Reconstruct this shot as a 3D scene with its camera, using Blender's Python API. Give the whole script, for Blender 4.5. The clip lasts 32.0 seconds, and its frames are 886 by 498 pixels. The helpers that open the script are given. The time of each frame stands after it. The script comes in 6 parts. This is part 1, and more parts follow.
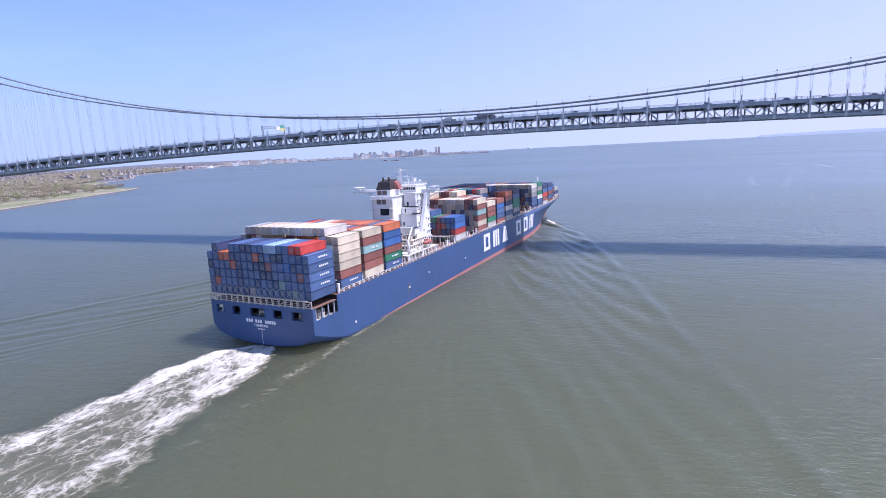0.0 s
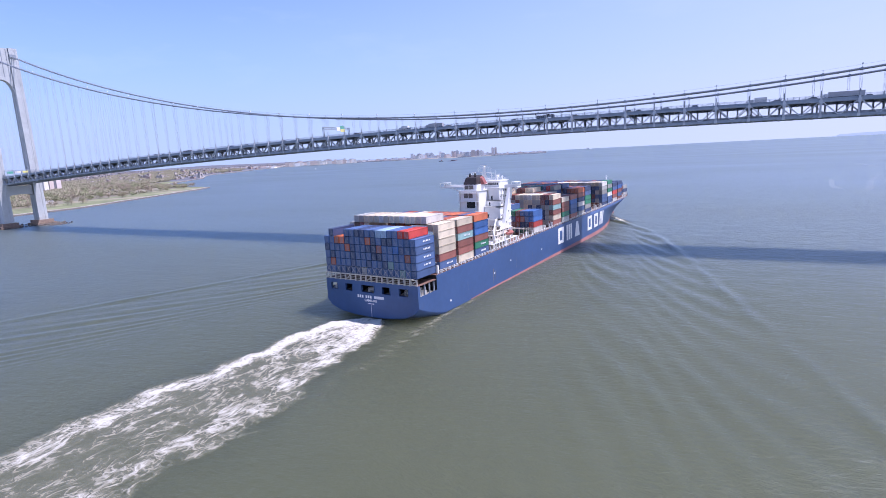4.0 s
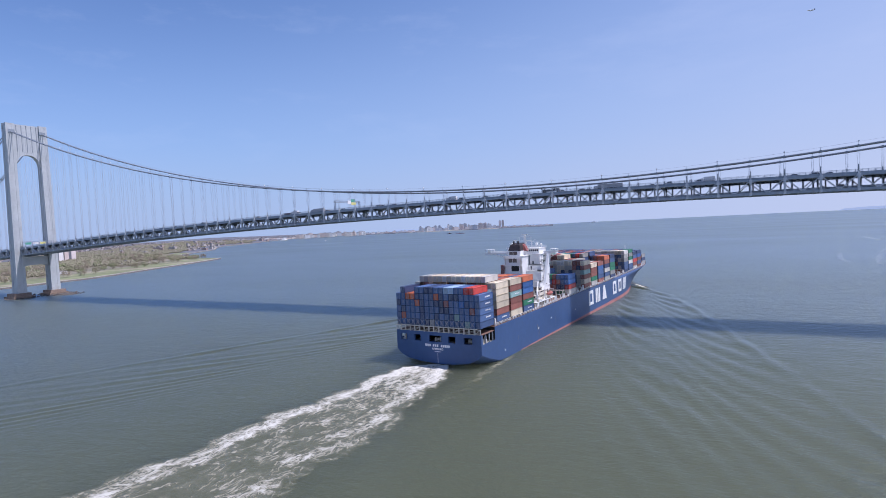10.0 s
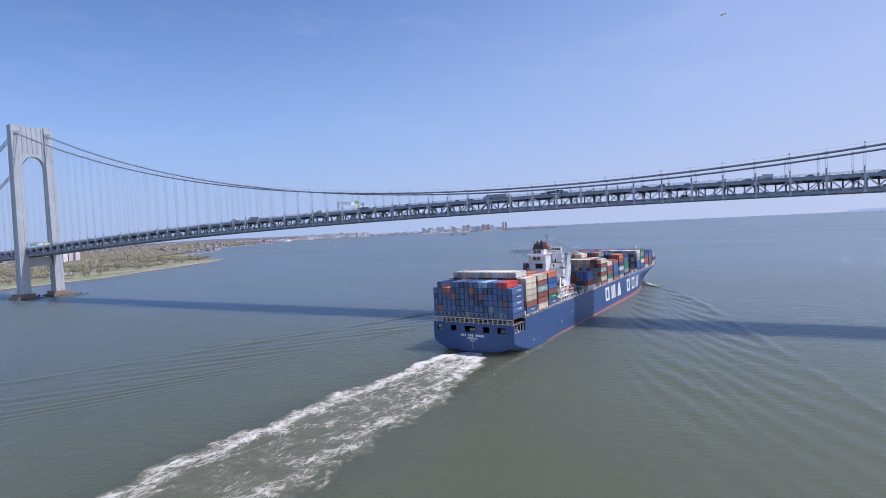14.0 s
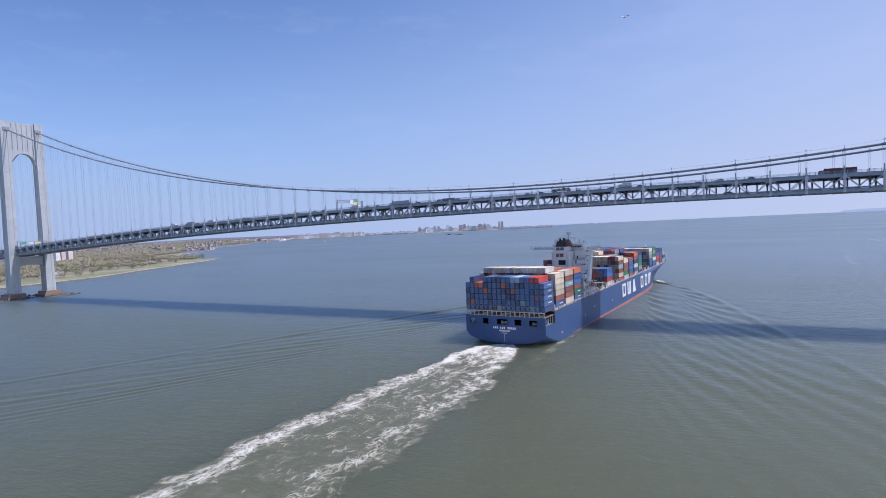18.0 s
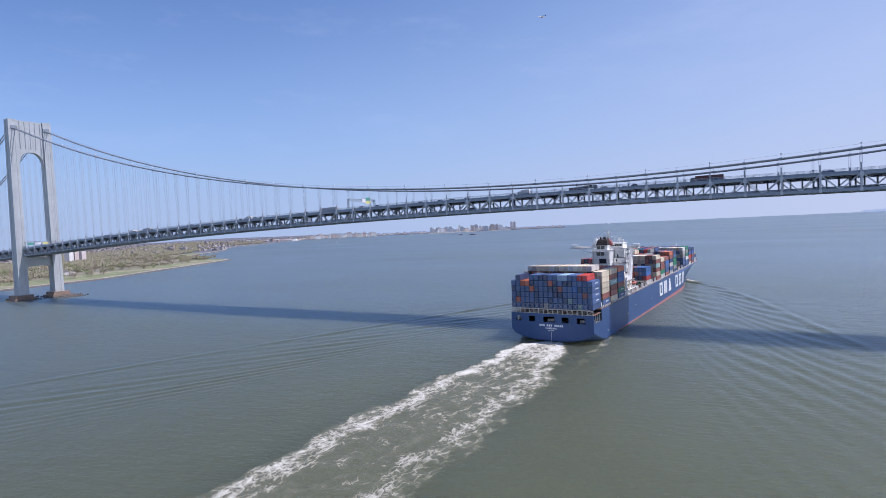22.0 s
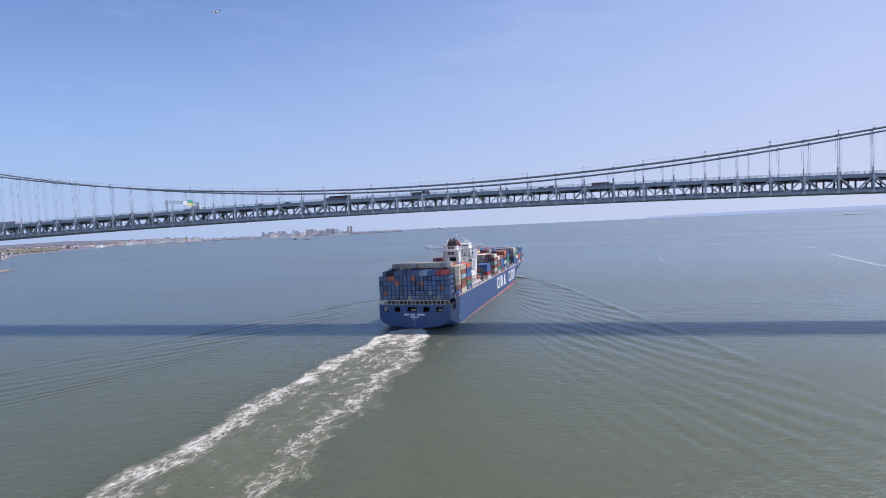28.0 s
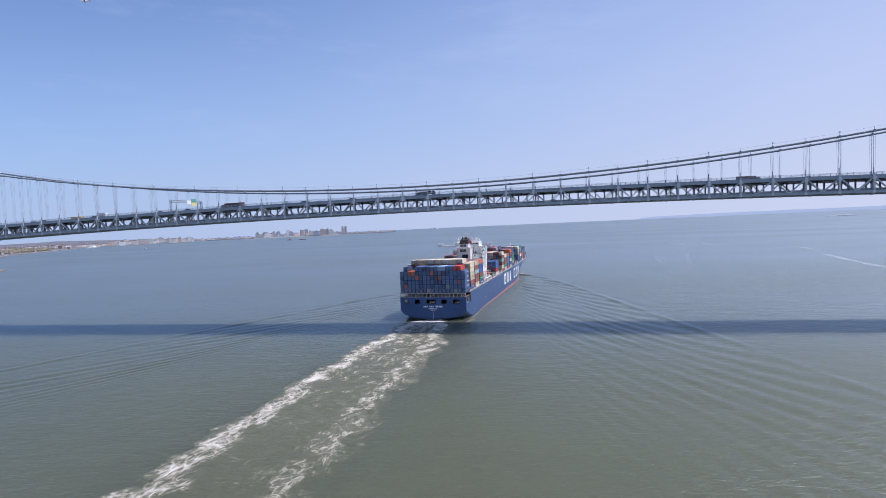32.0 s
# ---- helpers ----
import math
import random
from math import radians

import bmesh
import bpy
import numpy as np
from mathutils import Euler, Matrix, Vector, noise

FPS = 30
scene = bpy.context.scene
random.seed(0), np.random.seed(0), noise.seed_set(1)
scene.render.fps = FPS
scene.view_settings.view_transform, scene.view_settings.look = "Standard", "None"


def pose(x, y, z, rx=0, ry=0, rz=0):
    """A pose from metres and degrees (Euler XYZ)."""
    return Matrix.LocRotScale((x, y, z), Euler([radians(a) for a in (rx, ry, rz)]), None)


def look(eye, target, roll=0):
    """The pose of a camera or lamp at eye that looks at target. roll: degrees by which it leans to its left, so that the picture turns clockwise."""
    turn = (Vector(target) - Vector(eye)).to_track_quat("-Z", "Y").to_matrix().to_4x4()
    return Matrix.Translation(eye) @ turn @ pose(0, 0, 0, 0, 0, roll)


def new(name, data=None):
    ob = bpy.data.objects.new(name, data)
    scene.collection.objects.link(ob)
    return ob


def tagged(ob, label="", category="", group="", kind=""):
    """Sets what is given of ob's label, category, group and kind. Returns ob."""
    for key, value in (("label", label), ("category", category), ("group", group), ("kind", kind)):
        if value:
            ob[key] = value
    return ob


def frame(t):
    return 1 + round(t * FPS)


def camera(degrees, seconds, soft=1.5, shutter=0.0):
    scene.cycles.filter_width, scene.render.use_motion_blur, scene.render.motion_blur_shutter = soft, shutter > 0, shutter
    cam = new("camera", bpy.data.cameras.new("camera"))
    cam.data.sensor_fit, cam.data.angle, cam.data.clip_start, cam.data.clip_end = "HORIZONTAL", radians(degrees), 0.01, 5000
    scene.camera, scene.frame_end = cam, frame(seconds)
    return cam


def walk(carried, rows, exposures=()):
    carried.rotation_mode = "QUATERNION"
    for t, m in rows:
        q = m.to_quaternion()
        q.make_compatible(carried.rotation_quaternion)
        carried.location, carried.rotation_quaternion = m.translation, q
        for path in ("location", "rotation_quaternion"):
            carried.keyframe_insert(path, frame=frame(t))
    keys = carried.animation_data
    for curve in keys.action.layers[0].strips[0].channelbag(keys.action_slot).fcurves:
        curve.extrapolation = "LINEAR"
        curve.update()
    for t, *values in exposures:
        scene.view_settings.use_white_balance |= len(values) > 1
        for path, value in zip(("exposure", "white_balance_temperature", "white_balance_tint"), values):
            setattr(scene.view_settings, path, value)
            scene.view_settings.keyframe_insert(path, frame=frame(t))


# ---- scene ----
# Harbour strait with a suspension bridge, an outbound container ship and a hovering drone camera.
# x runs along the bridge towards the right-hand shore, y seaward, z up, water level z = 0.

# ---- camera ----
cam = camera(78.25, 32.0, 0.8)
walk(cam, [
    (0, pose(100.43, -342.86, 61.43, 79.71, 2.84, 21.84)),
    (0.5, pose(100.28, -342.69, 61.38, 79.72, 2.90, 23.68)),
    (1, pose(100.13, -342.52, 61.33, 79.79, 2.91, 24.94)),
    (1.5, pose(99.99, -342.36, 61.28, 79.82, 2.92, 25.48)),
    (2, pose(99.89, -342.21, 61.23, 79.87, 2.94, 25.91)),
    (2.5, pose(99.80, -342.08, 61.18, 79.93, 2.96, 26.48)),
    (4.5, pose(99.87, -342.29, 61.03, 80.08, 2.89, 27.84)),
    (5, pose(99.95, -342.41, 61.01, 80.14, 2.85, 27.93)),
    (5.1, pose(99.96, -342.44, 61.01, 80.17, 2.85, 27.96)),
    (5.2, pose(99.98, -342.47, 61.00, 80.37, 2.85, 28.00)),
    (5.3, pose(99.99, -342.49, 61.00, 81.94, 2.85, 28.04)),
    (5.4, pose(100.01, -342.52, 61.00, 84.70, 2.85, 28.08)),
    (5.5, pose(100.02, -342.54, 60.99, 87.42, 2.81, 28.12)),
    (6, pose(100.11, -342.66, 60.98, 87.48, 2.80, 28.23)),
    (6.5, pose(100.21, -342.77, 60.96, 87.49, 2.82, 28.28)),
    (7, pose(100.31, -342.88, 60.95, 87.50, 2.83, 28.34)),
    (7.5, pose(100.40, -343.00, 60.95, 87.54, 2.79, 28.36)),
    (8, pose(100.47, -343.12, 60.95, 87.57, 2.78, 28.42)),
    (8.5, pose(100.51, -343.26, 60.95, 87.59, 2.76, 28.47)),
    (9, pose(100.53, -343.41, 60.95, 87.56, 2.77, 28.48)),
    (9.5, pose(100.53, -343.56, 60.96, 87.60, 2.76, 28.52)),
    (10, pose(100.52, -343.71, 60.97, 87.65, 2.79, 28.53)),
    (10.5, pose(100.50, -343.84, 60.98, 87.65, 2.80, 28.54)),
    (11, pose(100.48, -343.93, 60.99, 87.68, 2.77, 28.59)),
    (11.5, pose(100.45, -343.96, 61.00, 87.70, 2.78, 28.65)),
    (12, pose(100.41, -343.94, 61.01, 87.72, 2.76, 28.69)),
    (12.5, pose(100.34, -343.88, 61.01, 87.74, 2.80, 28.72)),
    (13, pose(100.25, -343.79, 61.02, 87.81, 2.76, 28.74)),
    (13.5, pose(100.10, -343.69, 61.01, 87.80, 2.78, 28.80)),
    (14, pose(99.87, -343.58, 61.01, 87.82, 2.75, 28.83)),
    (14.5, pose(99.52, -343.46, 61.00, 87.81, 2.74, 28.90)),
    (15, pose(99.05, -343.27, 60.99, 87.84, 2.69, 29.17)),
    (15.5, pose(98.45, -342.99, 60.97, 87.79, 2.64, 29.36)),
    (17.5, pose(93.29, -338.82, 60.86, 87.76, 2.64, 28.79)),
    (18, pose(91.21, -336.42, 60.84, 87.75, 2.64, 28.39)),
    (18.5, pose(89.00, -333.80, 60.82, 87.68, 2.64, 27.94)),
    (19, pose(86.76, -331.10, 60.80, 87.67, 2.62, 27.88)),
    (19.5, pose(84.59, -328.46, 60.79, 87.67, 2.62, 28.01)),
    (20, pose(82.62, -326.04, 60.78, 87.72, 2.60, 28.39)),
    (20.5, pose(80.98, -323.99, 60.78, 87.78, 2.61, 28.82)),
    (21, pose(79.80, -322.45, 60.78, 87.83, 2.64, 29.22)),
    (21.5, pose(79.01, -321.38, 60.78, 87.86, 2.68, 29.48)),
    (22, pose(78.56, -320.73, 60.78, 87.83, 2.64, 29.58)),
    (22.5, pose(78.37, -320.42, 60.79, 87.80, 2.67, 29.39)),
    (22.6, pose(78.41, -320.44, 60.79, 87.74, 2.67, 29.24)),
    (22.7, pose(78.45, -320.47, 60.79, 87.67, 2.68, 28.95)),
    (22.8, pose(78.48, -320.49, 60.79, 87.61, 2.68, 27.24)),
    (22.9, pose(78.52, -320.52, 60.79, 87.55, 2.69, 25.35)),
    (23, pose(78.55, -320.54, 60.79, 87.49, 2.69, 22.57)),
    (23.1, pose(78.59, -320.57, 60.79, 87.44, 2.70, 20.18)),
    (23.2, pose(78.62, -320.59, 60.79, 87.39, 2.70, 17.87)),
    (23.3, pose(78.66, -320.62, 60.79, 87.34, 2.71, 16.34)),
    (23.4, pose(78.70, -320.64, 60.79, 87.29, 2.71, 15.11)),
    (23.5, pose(78.73, -320.67, 60.79, 87.23, 2.71, 14.52)),
    (23.6, pose(78.77, -320.69, 60.79, 87.23, 2.72, 14.12)),
    (24, pose(78.91, -320.79, 60.80, 87.24, 2.74, 13.41)),
    (24.5, pose(79.29, -321.12, 60.80, 87.31, 2.75, 13.22)),
    (25, pose(79.68, -321.45, 60.80, 87.29, 2.78, 13.12)),
    (25.5, pose(80.02, -321.71, 60.80, 87.31, 2.78, 13.01)),
    (27.5, pose(80.03, -321.81, 60.79, 87.43, 2.67, 12.62)),
    (28, pose(79.50, -322.10, 60.78, 87.51, 2.62, 12.53)),
    (28.5, pose(78.87, -322.45, 60.76, 87.51, 2.58, 12.63)),
    (29, pose(78.18, -322.84, 60.74, 87.49, 2.52, 12.73)),
    (29.5, pose(77.43, -323.27, 60.72, 87.49, 2.49, 12.92)),
    (30, pose(76.64, -323.71, 60.70, 87.54, 2.51, 12.98)),
    (30.5, pose(75.82, -324.15, 60.68, 87.61, 2.50, 12.50)),
    (31, pose(74.98, -324.60, 60.65, 87.58, 2.50, 12.07)),
    (31.5, pose(74.13, -325.05, 60.63, 87.56, 2.51, 11.87)),
    (32, pose(73.28, -325.50, 60.60, 87.53, 2.54, 11.87)),
], exposures=[(0.0, 0.79, 5770, 31), (2.5, 0.79, 5770, 31), (5.0, 0.81, 5800, 30), (6.0, 0.68, 5830, 28), (7.5, 0.46, 5750, 25), (9.0, 0.41, 5830, 24), (20.0, 0.42, 5880, 23), (23.0, 0.44, 5950, 22), (32.0, 0.47, 6080, 22)])

# ---- world, sun, exposure ----
SUN = Vector((0.48, 0.19, 1.0)).normalized()
world = bpy.data.worlds.new("world")
scene.world = world
world.use_nodes = True
wn, wl = world.node_tree.nodes, world.node_tree.links
sky = wn.new("ShaderNodeTexSky")
sky.sky_type, sky.sun_disc = "NISHITA", False
sky.sun_elevation = math.asin(SUN.z)
sky.sun_rotation = math.atan2(SUN.x, SUN.y)
sky.altitude, sky.air_density, sky.dust_density, sky.ozone_density = 60, 1.0, 0.3, 6.0
bg = wn["Background"]
bg.inputs["Strength"].default_value = 0.10
# thin high cloud, a faint veil in streaks
tc = wn.new("ShaderNodeTexCoord")
mp = wn.new("ShaderNodeMapping")
mp.inputs["Scale"].default_value = (2.2, 3.0, 9.0)
cn = wn.new("ShaderNodeTexNoise")
cn.inputs["Scale"].default_value, cn.inputs["Detail"].default_value, cn.inputs["Roughness"].default_value = 1.6, 7, 0.62
cr = wn.new("ShaderNodeMapRange")
cr.inputs["From Min"].default_value, cr.inputs["From Max"].default_value = 0.52, 0.9
cr.inputs["To Max"].default_value = 0.18
cm = wn.new("ShaderNodeMix")
cm.data_type = "RGBA"
cm.inputs["B"].default_value = (7.0, 7.4, 8.0, 1)
wl.new(tc.outputs["Generated"], mp.inputs["Vector"])
wl.new(mp.outputs["Vector"], cn.inputs["Vector"])
wl.new(cn.outputs["Fac"], cr.inputs["Value"])
wl.new(cr.outputs["Result"], cm.inputs["Factor"])
wl.new(sky.outputs["Color"], cm.inputs["A"])
# pale haze towards the horizon, all the way round
sep = wn.new("ShaderNodeSeparateXYZ")
wl.new(tc.outputs["Generated"], sep.inputs[0])
low = wn.new("ShaderNodeMapRange")
low.interpolation_type = "SMOOTHSTEP"
low.inputs["From Max"].default_value = -0.05
low.inputs["To Min"].default_value, low.inputs["To Max"].default_value = 0.0, 0.96
wl.new(sep.outputs["Z"], low.inputs["Value"])
hz = wn.new("ShaderNodeMix")
hz.data_type = "RGBA"
side = wn.new("ShaderNodeMapRange")
side.inputs["From Min"].default_value, side.inputs["From Max"].default_value = -0.75, 0.75
wl.new(sep.outputs["X"], side.inputs["Value"])
warm = wn.new("ShaderNodeMix")
warm.data_type = "RGBA"
warm.inputs["A"].default_value, warm.inputs["B"].default_value = (2.5, 3.65, 5.25, 1), (4.25, 4.7, 5.6, 1)
wl.new(side.outputs["Result"], warm.inputs["Factor"])
wl.new(warm.outputs["Result"], hz.inputs["B"])
# the haze reaches higher on the sunny side
reach = wn.new("ShaderNodeMapRange")
reach.inputs["From Min"].default_value, reach.inputs["From Max"].default_value = -0.9, 0.4
reach.inputs["To Min"].default_value, reach.inputs["To Max"].default_value = 0.36, 0.85
wl.new(sep.outputs["X"], reach.inputs["Value"])
wl.new(reach.outputs["Result"], low.inputs["From Min"])
wl.new(low.outputs["Result"], hz.inputs["Factor"])
wl.new(cm.outputs["Result"], hz.inputs["A"])
rim = wn.new("ShaderNodeMapRange")
rim.interpolation_type = "SMOOTHSTEP"
rim.inputs["From Min"].default_value, rim.inputs["From Max"].default_value = 0.17, -0.02
rim.inputs["To Min"].default_value, rim.inputs["To Max"].default_value = 0.0, 0.6
wl.new(sep.outputs["Z"], rim.inputs["Value"])
pale = wn.new("ShaderNodeMix")
pale.data_type = "RGBA"
rimtone = wn.new("ShaderNodeMix")
rimtone.data_type = "RGBA"
rimtone.inputs["A"].default_value, rimtone.inputs["B"].default_value = (3.2, 4.0, 5.1, 1), (4.75, 5.2, 5.9, 1)
wl.new(side.outputs["Result"], rimtone.inputs["Factor"])
wl.new(rimtone.outputs["Result"], pale.inputs["B"])
wl.new(rim.outputs["Result"], pale.inputs["Factor"])
wl.new(hz.outputs["Result"], pale.inputs["A"])
wl.new(pale.outputs["Result"], bg.inputs["Color"])
sun = new("sun", bpy.data.lights.new("sun", "SUN"))
sun.data.energy, sun.data.angle, sun.data.color = 3.6, radians(0.53), (1.0, 0.95, 0.88)
sun.matrix_world = look(SUN * 900, (0, 0, 0))

# ---- materials ----
def material(name, color, rough=0.6, metal=0.0, grain=(0.0, 1.0), wear=(0.0, 0.1), bump=(0.0, 1.0), per_object=0.0, tint=None, spec=0.5, coords="Object"):
    """A painted or mineral surface: fine grain, broad stains, relief and a small change from piece to piece."""
    m = bpy.data.materials.new(name)
    m.use_nodes = True
    n, l = m.node_tree.nodes, m.node_tree.links
    b = n["Principled BSDF"]
    b.inputs["Roughness"].default_value, b.inputs["Metallic"].default_value = rough, metal
    b.inputs["Specular IOR Level"].default_value = spec
    t = n.new("ShaderNodeTexCoord")
    src = t.outputs["Object"]
    if coords == "World":
        src = n.new("ShaderNodeNewGeometry").outputs["Position"]
    last = None
    base = n.new("ShaderNodeRGB")
    base.outputs[0].default_value = (*color, 1)
    last = base.outputs[0]
    for amount, scale, detail in ((*grain, 3), (*wear, 6)):
        if amount > 0:
            tex = n.new("ShaderNodeTexNoise")
            tex.inputs["Scale"].default_value, tex.inputs["Detail"].default_value = scale, detail
            tex.inputs["Roughness"].default_value = 0.6
            l.new(src, tex.inputs["Vector"])
            r = n.new("ShaderNodeMapRange")
            r.inputs["From Min"].default_value, r.inputs["From Max"].default_value = 0.3, 0.7
            r.inputs["To Min"].default_value, r.inputs["To Max"].default_value = 1 - amount, 1 + amount
            l.new(tex.outputs["Fac"], r.inputs["Value"])
            h = n.new("ShaderNodeHueSaturation")
            l.new(last, h.inputs["Color"])
            l.new(r.outputs["Result"], h.inputs["Value"])
            last = h.outputs["Color"]
    if tint is not None:
        tex = n.new("ShaderNodeTexNoise")
        tex.inputs["Scale"].default_value, tex.inputs["Detail"].default_value = tint[1], 5
        l.new(src, tex.inputs["Vector"])
        r = n.new("ShaderNodeMapRange")
        r.inputs["From Min"].default_value, r.inputs["From Max"].default_value = tint[2], tint[2] + 0.15
        l.new(tex.outputs["Fac"], r.inputs["Value"])
        x = n.new("ShaderNodeMix")
        x.data_type = "RGBA"
        l.new(r.outputs["Result"], x.inputs["Factor"])
        l.new(last, x.inputs["A"])
        x.inputs["B"].default_value = (*tint[0], 1)
        last = x.outputs["Result"]
    if per_object > 0:
        o = n.new("ShaderNodeObjectInfo")
        r = n.new("ShaderNodeMapRange")
        r.inputs["To Min"].default_value, r.inputs["To Max"].default_value = 1 - per_object, 1 + per_object
        l.new(o.outputs["Random"], r.inputs["Value"])
        h = n.new("ShaderNodeHueSaturation")
        l.new(last, h.inputs["Color"])
        l.new(r.outputs["Result"], h.inputs["Value"])
        last = h.outputs["Color"]
    l.new(last, b.inputs["Base Color"])
    if bump[0] > 0:
        tex = n.new("ShaderNodeTexNoise")
        tex.inputs["Scale"].default_value, tex.inputs["Detail"].default_value = bump[1], 4
        l.new(src, tex.inputs["Vector"])
        bp = n.new("ShaderNodeBump")
        bp.inputs["Strength"].default_value, bp.inputs["Distance"].default_value = bump[0], 0.1
        l.new(tex.outputs["Fac"], bp.inputs["Height"])
        l.new(bp.outputs["Normal"], b.inputs["Normal"])
    return m


def corrugated(name, color):
    """Painted container steel: upright ribs, faded and scuffed paint, each box a little different."""
    m = material(name, color, 0.55, 0.0, (0.06, 0.8), (0.16, 0.25), per_object=0.24, tint=((0.16, 0.09, 0.05), 0.9, 0.66))
    n, l = m.node_tree.nodes, m.node_tree.links
    t = n.new("ShaderNodeTexCoord")
    w = n.new("ShaderNodeTexWave")
    w.wave_profile, w.bands_direction = "TRI", "DIAGONAL"
    w.inputs["Scale"].default_value = 1.15
    flat = n.new("ShaderNodeMapping")
    flat.inputs["Scale"].default_value = (1.0, 1.0, 0.0)
    l.new(t.outputs["Object"], flat.inputs["Vector"])
    l.new(flat.outputs["Vector"], w.inputs["Vector"])
    bp = n.new("ShaderNodeBump")
    bp.inputs["Strength"].default_value, bp.inputs["Distance"].default_value = 0.22, 0.05
    l.new(w.outputs["Fac"], bp.inputs["Height"])
    l.new(bp.outputs["Normal"], n["Principled BSDF"].inputs["Normal"])
    return m


def water_material():
    """Silty tidal water: murky green-brown body, sky gloss, wind ripples at three sizes and broad current streaks."""
    m = bpy.data.materials.new("water")
    m.use_nodes = True
    n, l = m.node_tree.nodes, m.node_tree.links
    b = n["Principled BSDF"]
    b.inputs["Specular IOR Level"].default_value = 0.0
    b.inputs["Roughness"].default_value = 0.6
    b.subsurface_method = "BURLEY"
    b.inputs["Subsurface Weight"].default_value, b.inputs["Subsurface Scale"].default_value = 1.0, 45.0
    b.inputs["Subsurface Radius"].default_value = (1.0, 1.0, 1.0)
    g = n.new("ShaderNodeNewGeometry")
    mapping = n.new("ShaderNodeMapping")
    mapping.inputs["Rotation"].default_value = (0, 0, radians(12))
    mapping.inputs["Scale"].default_value = (0.0016, 0.0042, 1)
    l.new(g.outputs["Position"], mapping.inputs["Vector"])
    big = n.new("ShaderNodeTexNoise")
    big.inputs["Scale"].default_value, big.inputs["Detail"].default_value = 1.0, 5
    l.new(mapping.outputs["Vector"], big.inputs["Vector"])
    ramp = n.new("ShaderNodeValToRGB")
    ramp.color_ramp.elements[0].position, ramp.color_ramp.elements[0].color = 0.32, (0.068, 0.077, 0.041, 1)
    ramp.color_ramp.elements[1].position, ramp.color_ramp.elements[1].color = 0.70, (0.089, 0.098, 0.054, 1)
    l.new(big.outputs["Fac"], ramp.inputs["Fac"])
    l.new(ramp.outputs["Color"], b.inputs["Base Color"])
    total = None
    for sx, sy, rot, amp in ((1.2, 0.5, 8, 0.23), (0.42, 0.2, -10, 0.62), (0.11, 0.06, 12, 0.85)):
        mm = n.new("ShaderNodeMapping")
        mm.inputs["Rotation"].default_value = (0, 0, radians(rot))
        mm.inputs["Scale"].default_value = (sy, sx, 1)
        l.new(g.outputs["Position"], mm.inputs["Vector"])
        tex = n.new("ShaderNodeTexNoise")
        tex.inputs["Scale"].default_value, tex.inputs["Detail"].default_value, tex.inputs["Roughness"].default_value = 1.0, 5, 0.62
        l.new(mm.outputs["Vector"], tex.inputs["Vector"])
        mul = n.new("ShaderNodeMath")
        mul.operation = "MULTIPLY"
        mul.inputs[1].default_value = amp
        l.new(tex.outputs["Fac"], mul.inputs[0])
        if total is None:
            total = mul.outputs[0]
        else:
            add = n.new("ShaderNodeMath")
            l.new(total, add.inputs[0])
            l.new(mul.outputs[0], add.inputs[1])
            total = add.outputs[0]
    bp = n.new("ShaderNodeBump")
    bp.inputs["Strength"].default_value, bp.inputs["Distance"].default_value = 0.85, 1.0
    l.new(total, bp.inputs["Height"])
    l.new(bp.outputs["Normal"], b.inputs["Normal"])
    # sky gloss over the murky body
    soft = n.new("ShaderNodeBump")
    soft.inputs["Strength"].default_value, soft.inputs["Distance"].default_value = 0.38, 1.0
    l.new(total, soft.inputs["Height"])
    fr = n.new("ShaderNodeFresnel")
    fr.inputs["IOR"].default_value = 1.33
    l.new(soft.outputs["Normal"], fr.inputs["Normal"])
    gl = n.new("ShaderNodeBsdfGlossy")
    gl.inputs["Roughness"].default_value, gl.inputs["Color"].default_value = 0.33, (0.76, 0.89, 1.0, 1)
    l.new(bp.outputs["Normal"], gl.inputs["Normal"])
    cap = n.new("ShaderNodeMath")
    cap.operation = "MINIMUM"
    cap.inputs[1].default_value = 0.56
    l.new(fr.outputs[0], cap.inputs[0])
    patch = n.new("ShaderNodeMapRange")
    patch.inputs["From Min"].default_value, patch.inputs["From Max"].default_value = 0.34, 0.68
    patch.inputs["To Min"].default_value, patch.inputs["To Max"].default_value = 0.86, 0.69
    l.new(big.outputs["Fac"], patch.inputs["Value"])
    share = n.new("ShaderNodeMath")
    share.operation = "MULTIPLY_ADD"
    l.new(cap.outputs[0], share.inputs[0])
    l.new(patch.outputs["Result"], share.inputs[1])
    share.inputs[2].default_value = 0.012
    ms = n.new("ShaderNodeMixShader")
    l.new(share.outputs[0], ms.inputs["Fac"])
    l.new(b.outputs[0], ms.inputs[1])
    l.new(gl.outputs[0], ms.inputs[2])
    l.new(ms.outputs[0], n["Material Output"].inputs["Surface"])
    return m


